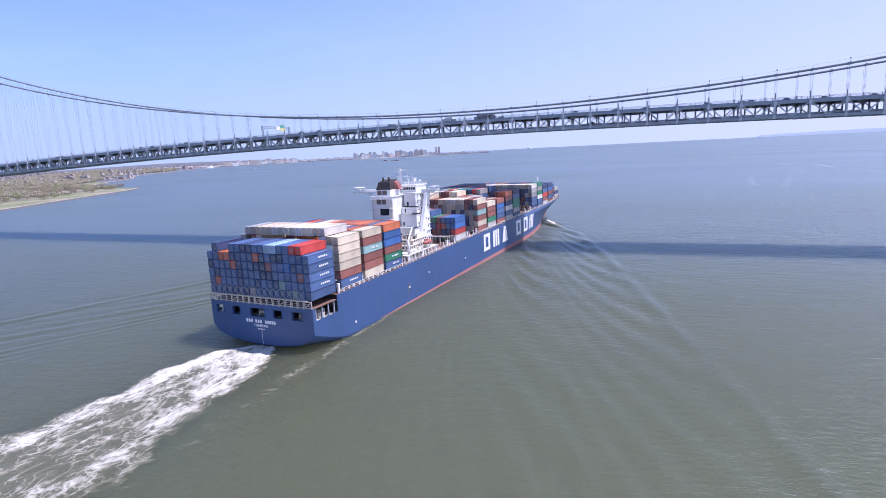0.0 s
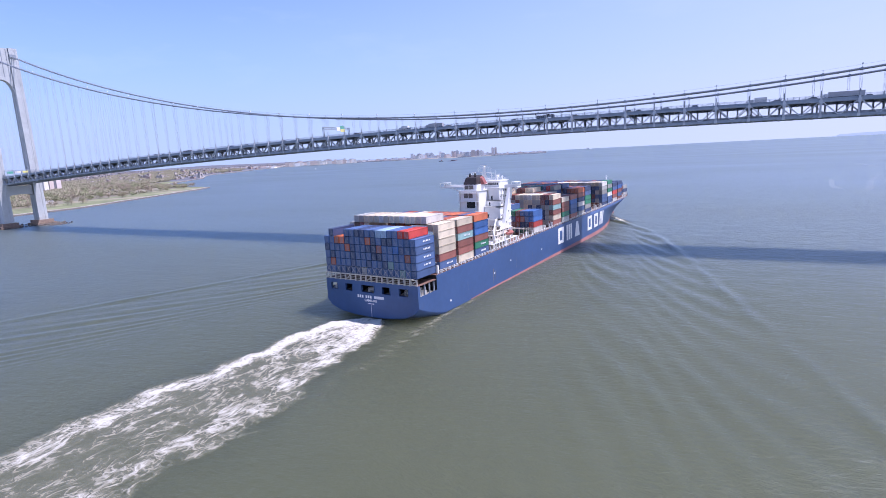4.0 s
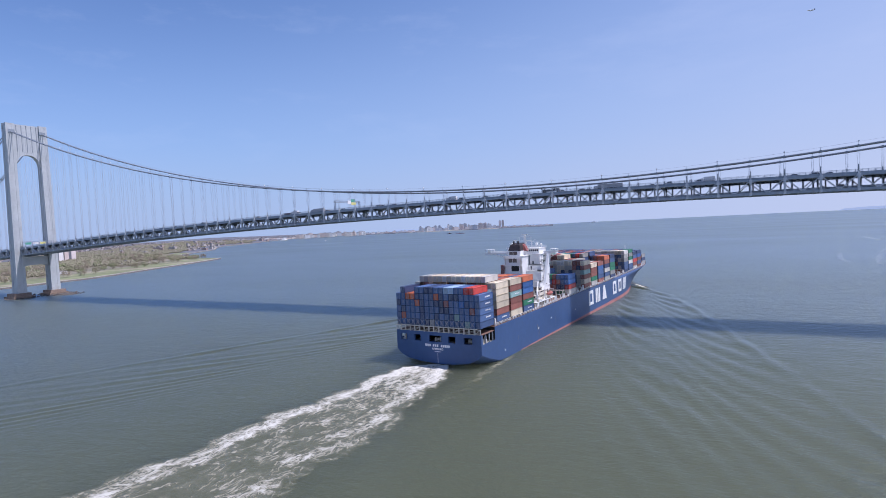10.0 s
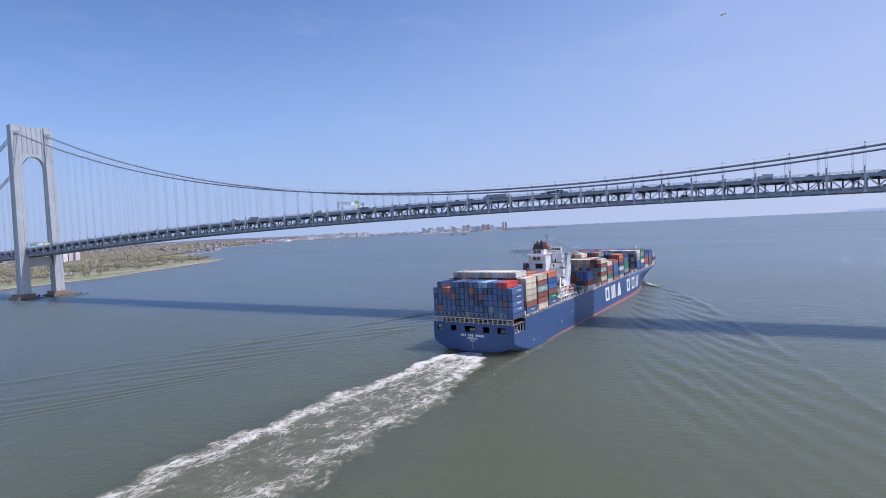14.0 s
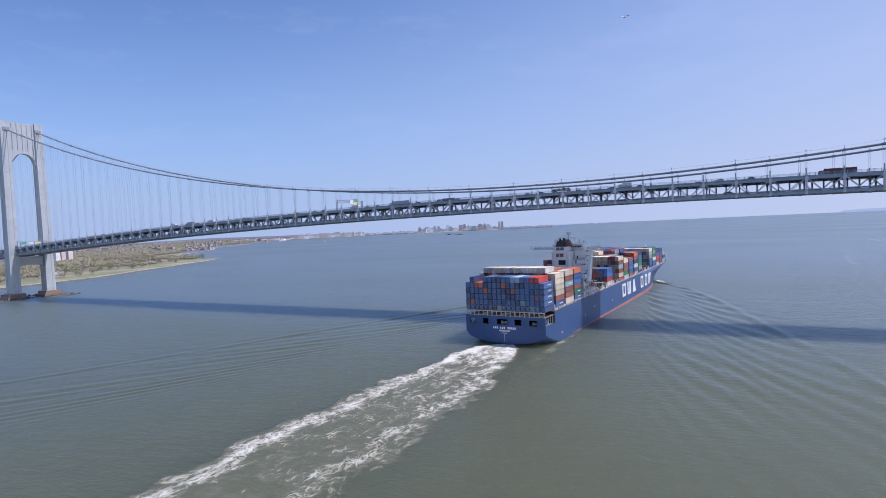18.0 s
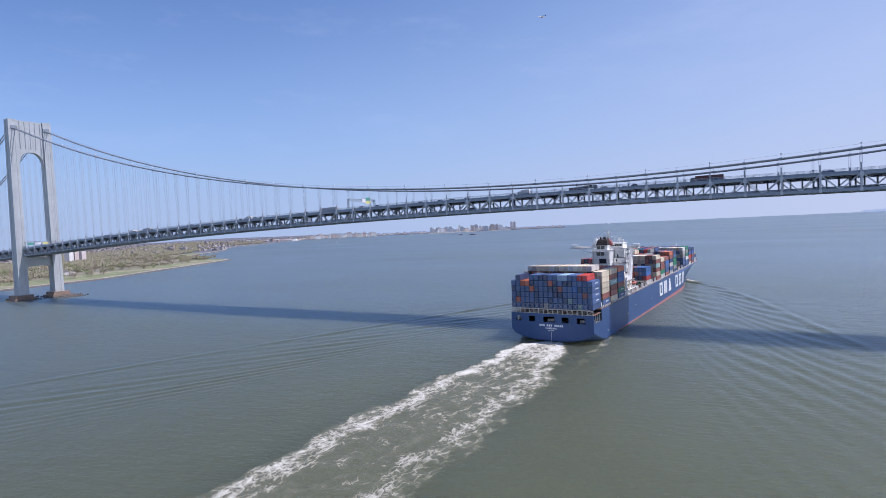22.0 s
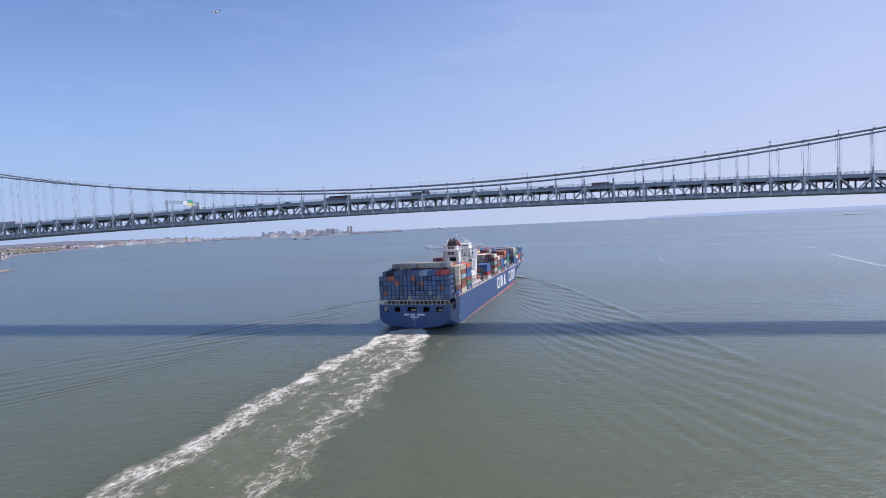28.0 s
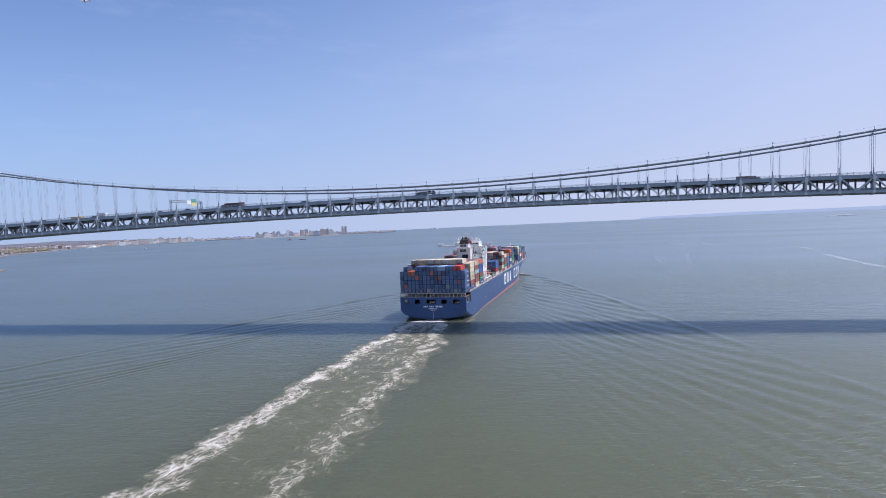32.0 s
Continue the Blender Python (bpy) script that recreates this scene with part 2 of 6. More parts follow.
WATER = water_material()
STEEL = material("bridge_paint", (0.29, 0.335, 0.385), 0.55, 0.0, (0.08, 0.6), (0.12, 0.08), per_object=0.06, tint=((0.16, 0.13, 0.10), 0.35, 0.68))
STEEL_DARK = material("bridge_paint_dark", (0.245, 0.285, 0.325), 0.6, 0.0, (0.08, 0.6), (0.14, 0.1), per_object=0.06)
TRUSS = material("truss_paint", (0.52, 0.55, 0.58), 0.5, 0.0, (0.06, 0.6), (0.1, 0.08), per_object=0.05, tint=((0.30, 0.27, 0.24), 0.4, 0.7))
TOWER = material("tower_paint", (0.45, 0.48, 0.485), 0.5, 0.0, (0.05, 0.5), (0.10, 0.05), tint=((0.36, 0.36, 0.34), 0.06, 0.62))
CABLE = material("cable_wrap", (0.26, 0.29, 0.33), 0.5, 0.0, (0.06, 1.0), (0.1, 0.05))
ROPE = material("suspender_rope", (0.40, 0.43, 0.47), 0.5, 0.0, (0.06, 1.0), (0.1, 0.05))
ASPHALT = material("asphalt", (0.055, 0.055, 0.058), 0.9, 0.0, (0.12, 2.0), (0.15, 0.05))
# lower road and soffit paled: daylight between the decks put into the colour
LOWER_ROAD = material("lower_road_lightened", (0.27, 0.265, 0.25), 0.9, 0.0, (0.12, 1.0), (0.15, 0.05))
SOFFIT_LIFTED = material("soffit_lightened", (0.46, 0.49, 0.52), 0.6, 0.0, (0.08, 0.6), (0.14, 0.1), per_object=0.06)
STONE = material("pier_masonry", (0.24, 0.18, 0.14), 0.9, 0.0, (0.25, 0.5), (0.2, 0.08), (0.6, 0.8))
ROCK = material("riprap", (0.115, 0.105, 0.095), 0.95, 0.0, (0.3, 0.8), (0.2, 0.1), (0.8, 0.6))
HULL = material("hull_paint", (0.045, 0.095, 0.22), 0.42, 0.0, (0.05, 0.4), (0.13, 0.035), tint=((0.06, 0.085, 0.17), 0.09, 0.66))
RED = material("boot_topping", (0.42, 0.185, 0.165), 0.6, 0.0, (0.1, 0.5), (0.18, 0.06))
WHITE = material("white_paint", (0.78, 0.78, 0.76), 0.45, 0.0, (0.03, 0.8), (0.06, 0.12), tint=((0.5, 0.42, 0.34), 0.5, 0.72))
MARK = material("marking_white", (0.80, 0.80, 0.79), 0.5, 0.0, (0.04, 0.6), (0.05, 0.2))
SOOT = material("sooty_paint", (0.045, 0.034, 0.033), 0.6, 0.0, (0.2, 0.6), (0.3, 0.3))
FUNNEL_RED = material("funnel_red", (0.30, 0.10, 0.085), 0.5, 0.0, (0.08, 0.6), (0.2, 0.3), tint=((0.62, 0.56, 0.52), 0.5, 0.55))
DECK = material("deck_paint", (0.20, 0.115, 0.085), 0.75, 0.0, (0.12, 0.6), (0.2, 0.1))
BUFF = material("buff_paint", (0.50, 0.47, 0.41), 0.6, 0.0, (0.08, 0.6), (0.15, 0.2))
CREAM = material("cream_paint", (0.66, 0.61, 0.52), 0.55, 0.0, (0.05, 0.8), (0.12, 0.2), tint=((0.4, 0.3, 0.2), 0.4, 0.68))
# near-black colour that stands for the shade inside openings
DARK = material("opening_shade", (0.016, 0.018, 0.022), 0.7, 0.0, (0.2, 0.5))
BLACK = material("black_paint", (0.022, 0.022, 0.024), 0.5, 0.0, (0.1, 0.5), (0.1, 0.2))
GLASS = material("window_glass", (0.025, 0.035, 0.045), 0.08, 0.0, (0.1, 0.3))
ORANGE = material("lifeboat_orange", (0.40, 0.13, 0.10), 0.4, 0.0, (0.05, 0.8))

# ---- mesh helpers ----
def box(bm, x0, x1, y0, y1, z0, z1, mat=0):
    v = [bm.verts.new((x, y, z)) for z in (z0, z1) for y in (y0, y1) for x in (x0, x1)]
    for f in ((0, 2, 3, 1), (4, 5, 7, 6), (0, 1, 5, 4), (2, 6, 7, 3), (0, 4, 6, 2), (1, 3, 7, 5)):
        bm.faces.new([v[i] for i in f]).material_index = mat


def beam(bm, a, b, w, d=None, sides=4, mat=0):
    """A straight member from a to b: square of width w, or round with more sides."""
    a, b = Vector(a), Vector(b)
    u = (b - a).normalized()
    s = u.cross(Vector((0, 1, 0)) if abs(u.y) < 0.9 else Vector((1, 0, 0))).normalized()
    t = u.cross(s)
    d = w if d is None else d
    rings = []
    for p in (a, b):
        ring = []
        for k in range(sides):
            ang = 2 * math.pi * (k + 0.5) / sides
            q = 0.7071 if sides == 4 else 0.5
            ring.append(bm.verts.new(p + s * (math.cos(ang) * w * q) + t * (math.sin(ang) * d * q)))
        rings.append(ring)
    for k in range(sides):
        f = bm.faces.new((rings[0][k], rings[0][(k + 1) % sides], rings[1][(k + 1) % sides], rings[1][k]))
        f.material_index = mat
        f.smooth = sides > 6
    bm.faces.new(rings[0][::-1]).material_index = mat
    bm.faces.new(rings[1]).material_index = mat


def mesh_of(name, bm, mats):
    me = bpy.data.meshes.new(name)
    bmesh.ops.recalc_face_normals(bm, faces=bm.faces)
    bm.to_mesh(me)
    bm.free()
    for m in (mats if isinstance(mats, (list, tuple)) else [mats]):
        me.materials.append(m)
    return me


def part(name, bm, mats=None, parent=None, label="", at=None):
    """One mesh object under a thing or a part; bm is a bmesh or a finished mesh to share."""
    me = bm if isinstance(bm, bpy.types.Mesh) else mesh_of(name, bm, mats)
    ob = new(name, me)
    if parent is not None:
        ob.parent = parent
    if at is not None:
        ob.matrix_basis = at
    if label:
        tagged(ob, label)
    return ob


def grid_mesh(name, xs, ys, height, mats):
    """A sheet over xs and ys with z from height(X, Y) on arrays."""
    X, Y = np.meshgrid(xs, ys)
    Z = height(X, Y)
    nx, ny = len(xs), len(ys)
    co = np.stack([X.ravel(), Y.ravel(), Z.ravel()], 1)
    i = np.arange(nx * ny).reshape(ny, nx)
    q = np.stack([i[:-1, :-1].ravel(), i[:-1, 1:].ravel(), i[1:, 1:].ravel(), i[1:, :-1].ravel()], 1)
    me = bpy.data.meshes.new(name)
    me.from_pydata(co.tolist(), [], q.tolist())
    me.polygons.foreach_set("use_smooth", [True] * len(me.polygons))
    for m in (mats if isinstance(mats, (list, tuple)) else [mats]):
        me.materials.append(m)
    return me

# ---- water ----
EYE = Vector((88, -335, 61))


def sea_level(x, y):
    """The sheet lifts gently beyond 1.8 km, so that it ends at the true horizon inside the lens's far limit."""
    r = np.hypot(x - EYE.x, y - EYE.y)
    return 39.0 * np.clip((r - 1800) / 3150, 0, None) ** 2


def build_water():
    rings, seg = [0, 60, 150, 300, 600, 1000, 1400, 1800, 2200, 2600, 3000, 3400, 3800, 4200, 4500, 4750, 4950], 144
    co, faces = [], []
    for r in rings:
        for k in range(seg):
            a = 2 * math.pi * k / seg
            x, y = EYE.x + r * math.cos(a), EYE.y + r * math.sin(a)
            co.append((x, y, float(sea_level(x, y))))
    for j in range(len(rings) - 1):
        for k in range(seg):
            k2 = (k + 1) % seg
            a, b, c, d = j * seg + k, j * seg + k2, (j + 1) * seg + k2, (j + 1) * seg + k
            faces.append((d, c, a) if j == 0 else (d, c, b, a))
    me = bpy.data.meshes.new("water")
    me.from_pydata(co, [], faces)
    me.polygons.foreach_set("use_smooth", [True] * len(me.polygons))
    me.materials.append(WATER)
    tagged(new("water", me), "green-brown silty tidal water with wind ripples under a clear sky", "water", kind="structure")


build_water()

# ---- bridge ----
HALF, PANEL, FIRST, SIDE = 653.6, 15.14, -287.66, 16.2


def deck_z(x):
    u = min(abs(x), HALF) / HALF
    z = 69.8 - 19.3 * u * u
    return z if abs(x) <= HALF else z - 0.045 * (abs(x) - HALF)


def cable_z(x):
    if abs(x) <= HALF:
        return 83.9 + 115.2 * (x / HALF) ** 2
    u = (abs(x) - HALF) / 370.0
    return 199.1 - 148.0 * u - 14.0 * 4 * u * (1 - u) * 0.5


bridge = tagged(new("suspension_bridge"), "grey steel double-deck suspension bridge across the strait", "bridge")


def piece(name, x0, x1, y0, y1, z0, z1, mat):
    bm = bmesh.new()
    box(bm, x0, x1, y0, y1, z0, z1)
    return mesh_of(name, bm, mat)


def slab(name, h, w, z0, z1, road):
    """Roadway slab: road surface above, painted steel plate below and at the edges, lightened in colour."""
    bm = bmesh.new()
    box(bm, -h, h, -w, w, z0, z1)
    for f in bm.faces:
        f.material_index = 0 if f.calc_center_median().z > z1 - 0.01 else 1
    return mesh_of(name, bm, [road, SOFFIT_LIFTED])


def deck_meshes():
    h, w = PANEL / 2 + 0.02, SIDE - 0.6
    m = {
        "deck_section": slab("deck_section", h, w, 8.2, 8.7, ASPHALT),
        "lower_roadway": slab("lower_roadway", h, w, 1.5, 2.1, LOWER_ROAD),
        "bottom_chord": piece("bottom_chord", -h, h, -0.45, 0.45, 0.0, 1.35, STEEL),
        "top_chord": piece("top_chord", -h, h, -0.45, 0.45, 7.15, 8.1, STEEL),
        "lower_fascia": piece("lower_fascia", -h, h, -0.15, 0.15, 1.35, 2.4, STEEL_DARK),
        "upper_fascia": piece("upper_fascia", -h, h, -0.2, 0.2, 8.1, 9.1, STEEL_DARK),
        "upper_floor_beam": piece("upper_floor_beam", -0.25, 0.25, -w, w, 7.3, 8.19, SOFFIT_LIFTED),
        "lower_floor_beam": piece("lower_floor_beam", -0.25, 0.25, -w, w, 0.4, 1.49, STEEL_DARK),
        "frame_post": piece("frame_post", -0.35, 0.35, -0.35, 0.35, 2.1, 8.2, STEEL),
    }
    bm = bmesh.new()
    box(bm, -0.37, 0.37, -0.8, 0.8, 1.5, 7.0)
    box(bm, -0.62, 0.62, -0.52, 0.52, -0.15, 1.5)
    v = [bm.verts.new((x, y, z)) for y in (-0.84, 0.84) for x, z in ((-0.44, 5.8), (0.44, 5.8), (0.8, 7.1), (0.75, 8.2), (-0.75, 8.2), (-0.8, 7.1))]
    for k in range(6):
        bm.faces.new((v[k], v[(k + 1) % 6], v[6 + (k + 1) % 6], v[6 + k]))
    bm.faces.new(v[:6]), bm.faces.new(v[6:])
    box(bm, -0.42, 0.42, -0.5, 0.5, 8.2, 9.4)
    m["truss_post"] = mesh_of("truss_post", bm, TRUSS)
    bm = bmesh.new()
    for s in (-1, 1):
        beam(bm, (s * (PANEL / 2 - 0.9), 0, 7.1), (s * 0.5, 0, 1.2), 0.42, 1.2)
    box(bm, -0.7, 0.7, -0.36, 0.36, 0.9, 1.8)
    m["brace"] = mesh_of("brace", bm, TRUSS)
    bm = bmesh.new()
    for z in (9.45, 9.85, 10.25):
        box(bm, -h, h, -0.05, 0.05, z - 0.06, z + 0.06)
    for k in range(6):
        x = -h + (k + 0.5) * PANEL / 6
        box(bm, x - 0.09, x + 0.09, -0.09, 0.09, 9.0, 10.35)
    m["railing"] = mesh_of("railing", bm, STEEL)
    return m


def build_deck():
    m = deck_meshes()
    for n in range(-44, 63):
        x = FIRST + PANEL * (n + 0.5)
        slope = math.degrees(math.atan2(deck_z(x + PANEL / 2) - deck_z(x - PANEL / 2), PANEL))
        sec = part("deck_section", m["deck_section"], None, bridge, at=pose(x, 0, (deck_z(x + PANEL / 2) + deck_z(x - PANEL / 2)) / 2, 0, -slope, 0))
        part("lower_roadway", m["lower_roadway"], None, sec)
        for k in (-1, 0, 1):
            part("upper_floor_beam", m["upper_floor_beam"], None, sec, at=pose(k * PANEL / 3, 0, 0))
            part("lower_floor_beam", m["lower_floor_beam"], None, sec, at=pose(k * PANEL / 3, 0, 0))
        for s in (-1, 1):
            part("truss_post", m["truss_post"], None, sec, at=pose(-PANEL / 2, s * SIDE, 0))
            for name, y in (("bottom_chord", SIDE), ("top_chord", SIDE), ("brace", SIDE), ("lower_fascia", SIDE - 0.75), ("upper_fascia", SIDE - 0.35), ("railing", SIDE - 0.35)):
                part(name, m[name], None, sec, at=pose(0, s * y, 0))
        for px in (-PANEL / 2 + 1.6, -PANEL / 6, PANEL / 6):
            part("frame_post", m["frame_post"], None, sec, at=pose(px, SIDE - 4.5, 0))
        xp = x - PANEL / 2
        if abs(abs(xp) - HALF) < 6:
            continue
        for s in (-1, 1):
            bm = bmesh.new()
            z0, z1 = deck_z(xp) + 7.4, cable_z(xp)
            if z1 - z0 < 2.5:
                bm.free()
                continue
            beam(bm, (0, 0, 0), (0, 0, min(5.2, z1 - z0 - 0.6)), 0.5, sides=6)
            for d in (-0.4, 0.4):
                for e in (-1.2, 1.2):
                    beam(bm, (d, e * 0.4, 0), (d, e, z1 - z0), 0.07, sides=4, mat=1)
            box(bm, -0.4, 0.4, -1.8, 1.8, z1 - z0 - 0.58, z1 - z0 + 0.58)
            box(bm, -0.07, 0.07, -1.3, -1.16, z1 - z0, z1 - z0 + 2.0)
            if n % 2 and s < 0:
                box(bm, -0.32, 0.32, -1.55, -0.91, z1 - z0 + 2.0, z1 - z0 + 2.6, 2)
            part("suspender", bm, [CABLE, ROPE, MARK], bridge, at=pose(xp, s * SIDE, z0))


def tube(name, pts, radius, mat, parent, label=""):
    cu = bpy.data.curves.new(name, "CURVE")
    cu.dimensions, cu.bevel_depth, cu.bevel_resolution = "3D", radius, 3
    sp = cu.splines.new("POLY")
    sp.points.add(len(pts) - 1)
    for p, c in zip(sp.points, pts):
        p.co = (*c, 1)
    tmp = bpy.data.objects.new("tmp", cu)
    me = bpy.data.meshes.new_from_object(tmp)
    bpy.data.objects.remove(tmp)
    me.materials.clear()
    me.materials.append(mat)
    me.polygons.foreach_set("use_smooth", [True] * len(me.polygons))
    return part(name, me, None, parent, label)


def build_cables():
    xs = [-HALF - 370 + 370 * k / 12 for k in range(12)] + [-HALF + 2 * HALF * k / 120 for k in range(121)]
    for s in (-1, 1):
        for e in (-1.25, 1.25):
            tube("main_cable", [(x, s * SIDE + e, cable_z(x)) for x in xs], 0.5, CABLE, bridge, "thick wrapped steel main cable")
        tube("hand_rope", [(x, s * SIDE - 1.25, cable_z(x) + 1.9) for x in xs[12:]], 0.035, CABLE, bridge)


def build_tower(x):
    """Steel portal tower: two tapered legs, an arched strut at the top and another under the deck."""
    tower = part("tower", bmesh.new(), TOWER, bridge, "tall pale grey steel portal tower with arched struts", pose(x, 0, 0))
    top = 207.5
    for s in (-1, 1):
        bm = bmesh.new()
        zs = [5, 48, 60, 90, 120, 150, 168, 180, 192, 202, top]
        rings = []
        for z in zs:
            u = z / top
            hx, hy = 6.2 - 1.5 * u, 5.0 - 0.7 * u
            cy = s * (18.4 - 1.1 * u)
            r = []
            # three stepped faces give the leg its grooves
            for px, py in ((-1, -1), (-0.42, -1), (-0.42, -0.93), (0.42, -0.93), (0.42, -1), (1, -1), (1, -0.4), (0.95, -0.4), (0.95, 0.4), (1, 0.4), (1, 1), (0.42, 1), (0.42, 0.93), (-0.42, 0.93), (-0.42, 1), (-1, 1), (-1, 0.4), (-0.95, 0.4), (-0.95, -0.4), (-1, -0.4)):
                r.append(bm.verts.new((px * hx, cy + py * hy, z)))
            rings.append(r)
        k = len(rings[0])
        for a, b in zip(rings, rings[1:]):
            for i in range(k):
                bm.faces.new((a[i], a[(i + 1) % k], b[(i + 1) % k], b[i]))
        bm.faces.new(rings[-1])
        part("leg", bm, TOWER, tower)
        bm = bmesh.new()
        box(bm, -5.4, 5.4, s * SIDE - 3.2, s * SIDE + 3.2, 196.6, 200.2)
        box(bm, -3.6, 3.6, s * SIDE - 2.6, s * SIDE + 2.6, 200.2, 201.8)
        part("cable_saddle", bm, STEEL_DARK, tower)
    for z_top, z_spring, rise, name in ((206.8, 156.0, 15.0, "portal_strut"), (49.0, 37.0, 2.0, "lower_strut")):
        bm = bmesh.new()
        n = 20
        w = 12.8
        up, low = [], []
        for i in range(n + 1):
            y = -w + 2 * w * i / n
            z = z_spring + rise * max(0.0, 1 - (abs(y) / w) ** 2.6) ** 0.6
            up.append(y), low.append(z)
        hx = 3.3
        va = [[bm.verts.new((sx * hx, y, z)) for y, z in zip(up, low)] for sx in (-1, 1)]
        vb = [[bm.verts.new((sx * hx, y, z_top)) for y in up] for sx in (-1, 1)]
        for i in range(n):
            bm.faces.new((va[0][i], va[0][i + 1], vb[0][i + 1], vb[0][i]))
            bm.faces.new((va[1][i], va[1][i + 1], vb[1][i + 1], vb[1][i]))
            bm.faces.new((va[0][i], va[0][i + 1], va[1][i + 1], va[1][i]))
            bm.faces.new((vb[0][i], vb[0][i + 1], vb[1][i + 1], vb[1][i]))
        part(name, bm, TOWER, tower)
        for i in range(5 if z_top > 100 else 0):
            y = -10.4 + 5.2 * i
            for sx in (-1, 1):
                rib = bmesh.new()
                box(rib, sx * hx - 0.3, sx * hx + 0.3, y - 0.28, y + 0.28, 174.5, 206)
                part("rib", rib, STEEL_DARK, tower)
    for s in (-1, 1):
        bm = bmesh.new()
        for z0, z1, g in ((-3, 3.2, 11.2), (3.2, 6.5, 9.4)):
            box(bm, -g, g, s * 19 - g * 0.92, s * 19 + g * 0.92, z0, z1)
        for k in range(7):
            box(bm, -11.6, -11.2, s * 19 - 11 + 3.3 * k, s * 19 - 9.6 + 3.3 * k, -2, 3.0)
            box(bm, 11.2, 11.6, s * 19 - 11 + 3.3 * k, s * 19 - 9.6 + 3.3 * k, -2, 3.0)
        part("pier", bm, STONE, tower, "brown stone pier block at the waterline")


build_deck()
build_cables()
build_tower(-HALF)
build_tower(HALF)
# ---- container ship ----
# Ship space: x to starboard, y forward from the transom, z up from the waterline.
BEAM, LOA = 22.1, 346.0
ship = tagged(new("container_ship"), "blue-hulled container ship under way with stacked containers and white superstructure", "ship")


def deck_height(b):
    return float(np.interp(b, [0, 12.5, 12.6, 110, 240, 300, LOA], [14.5, 14.5, 16.0, 16.6, 17.4, 18.4, 20.0]))


def deck_half(b):
    return BEAM if b < 285 else max(0.25, BEAM * (1 - ((b - 285) / (LOA - 285)) ** 3.2))


def water_half(b):
    return BEAM if b < 205 else max(0.2, BEAM * (1 - ((b - 205) / 122) ** 2))


def red_line(b):
    """Top of the red paint above the water: the ship floats a little deeper aft."""
    return float(np.interp(b, [0, 38, 60, 130, 200, 330], [0.2, 0.3, 0.7, 1.4, 2.3, 3.4]))


def hull_section(b):
    zk = 6.0 * max(0.0, 1 - b / 24) ** 1.6 - 2.0 * min(1.0, b / 46)
    zc = max(-4.0, 0.6 - 0.22 * b)
    hw, hd, top = water_half(b), deck_half(b), deck_height(b)

    def half(z):
        u = min(1.0, max(0.0, z) / top)
        return hw + (hd - hw) * u ** 1.5
    z5 = max(zk + 0.35, red_line(b))
    pts = [(0, zc), (0.36 * hw, zc + 0.05 * (zk - zc)), (0.68 * hw, zc + 0.22 * (zk - zc)), (0.9 * hw, zc + 0.55 * (zk - zc)), (hw, zk)]
    pts += [(half(z), z) for z in (z5, max(z5 + 0.4, 6.2), 10.4, 14.5, top + (0.02 if top <= 14.6 else 0))]
    return pts


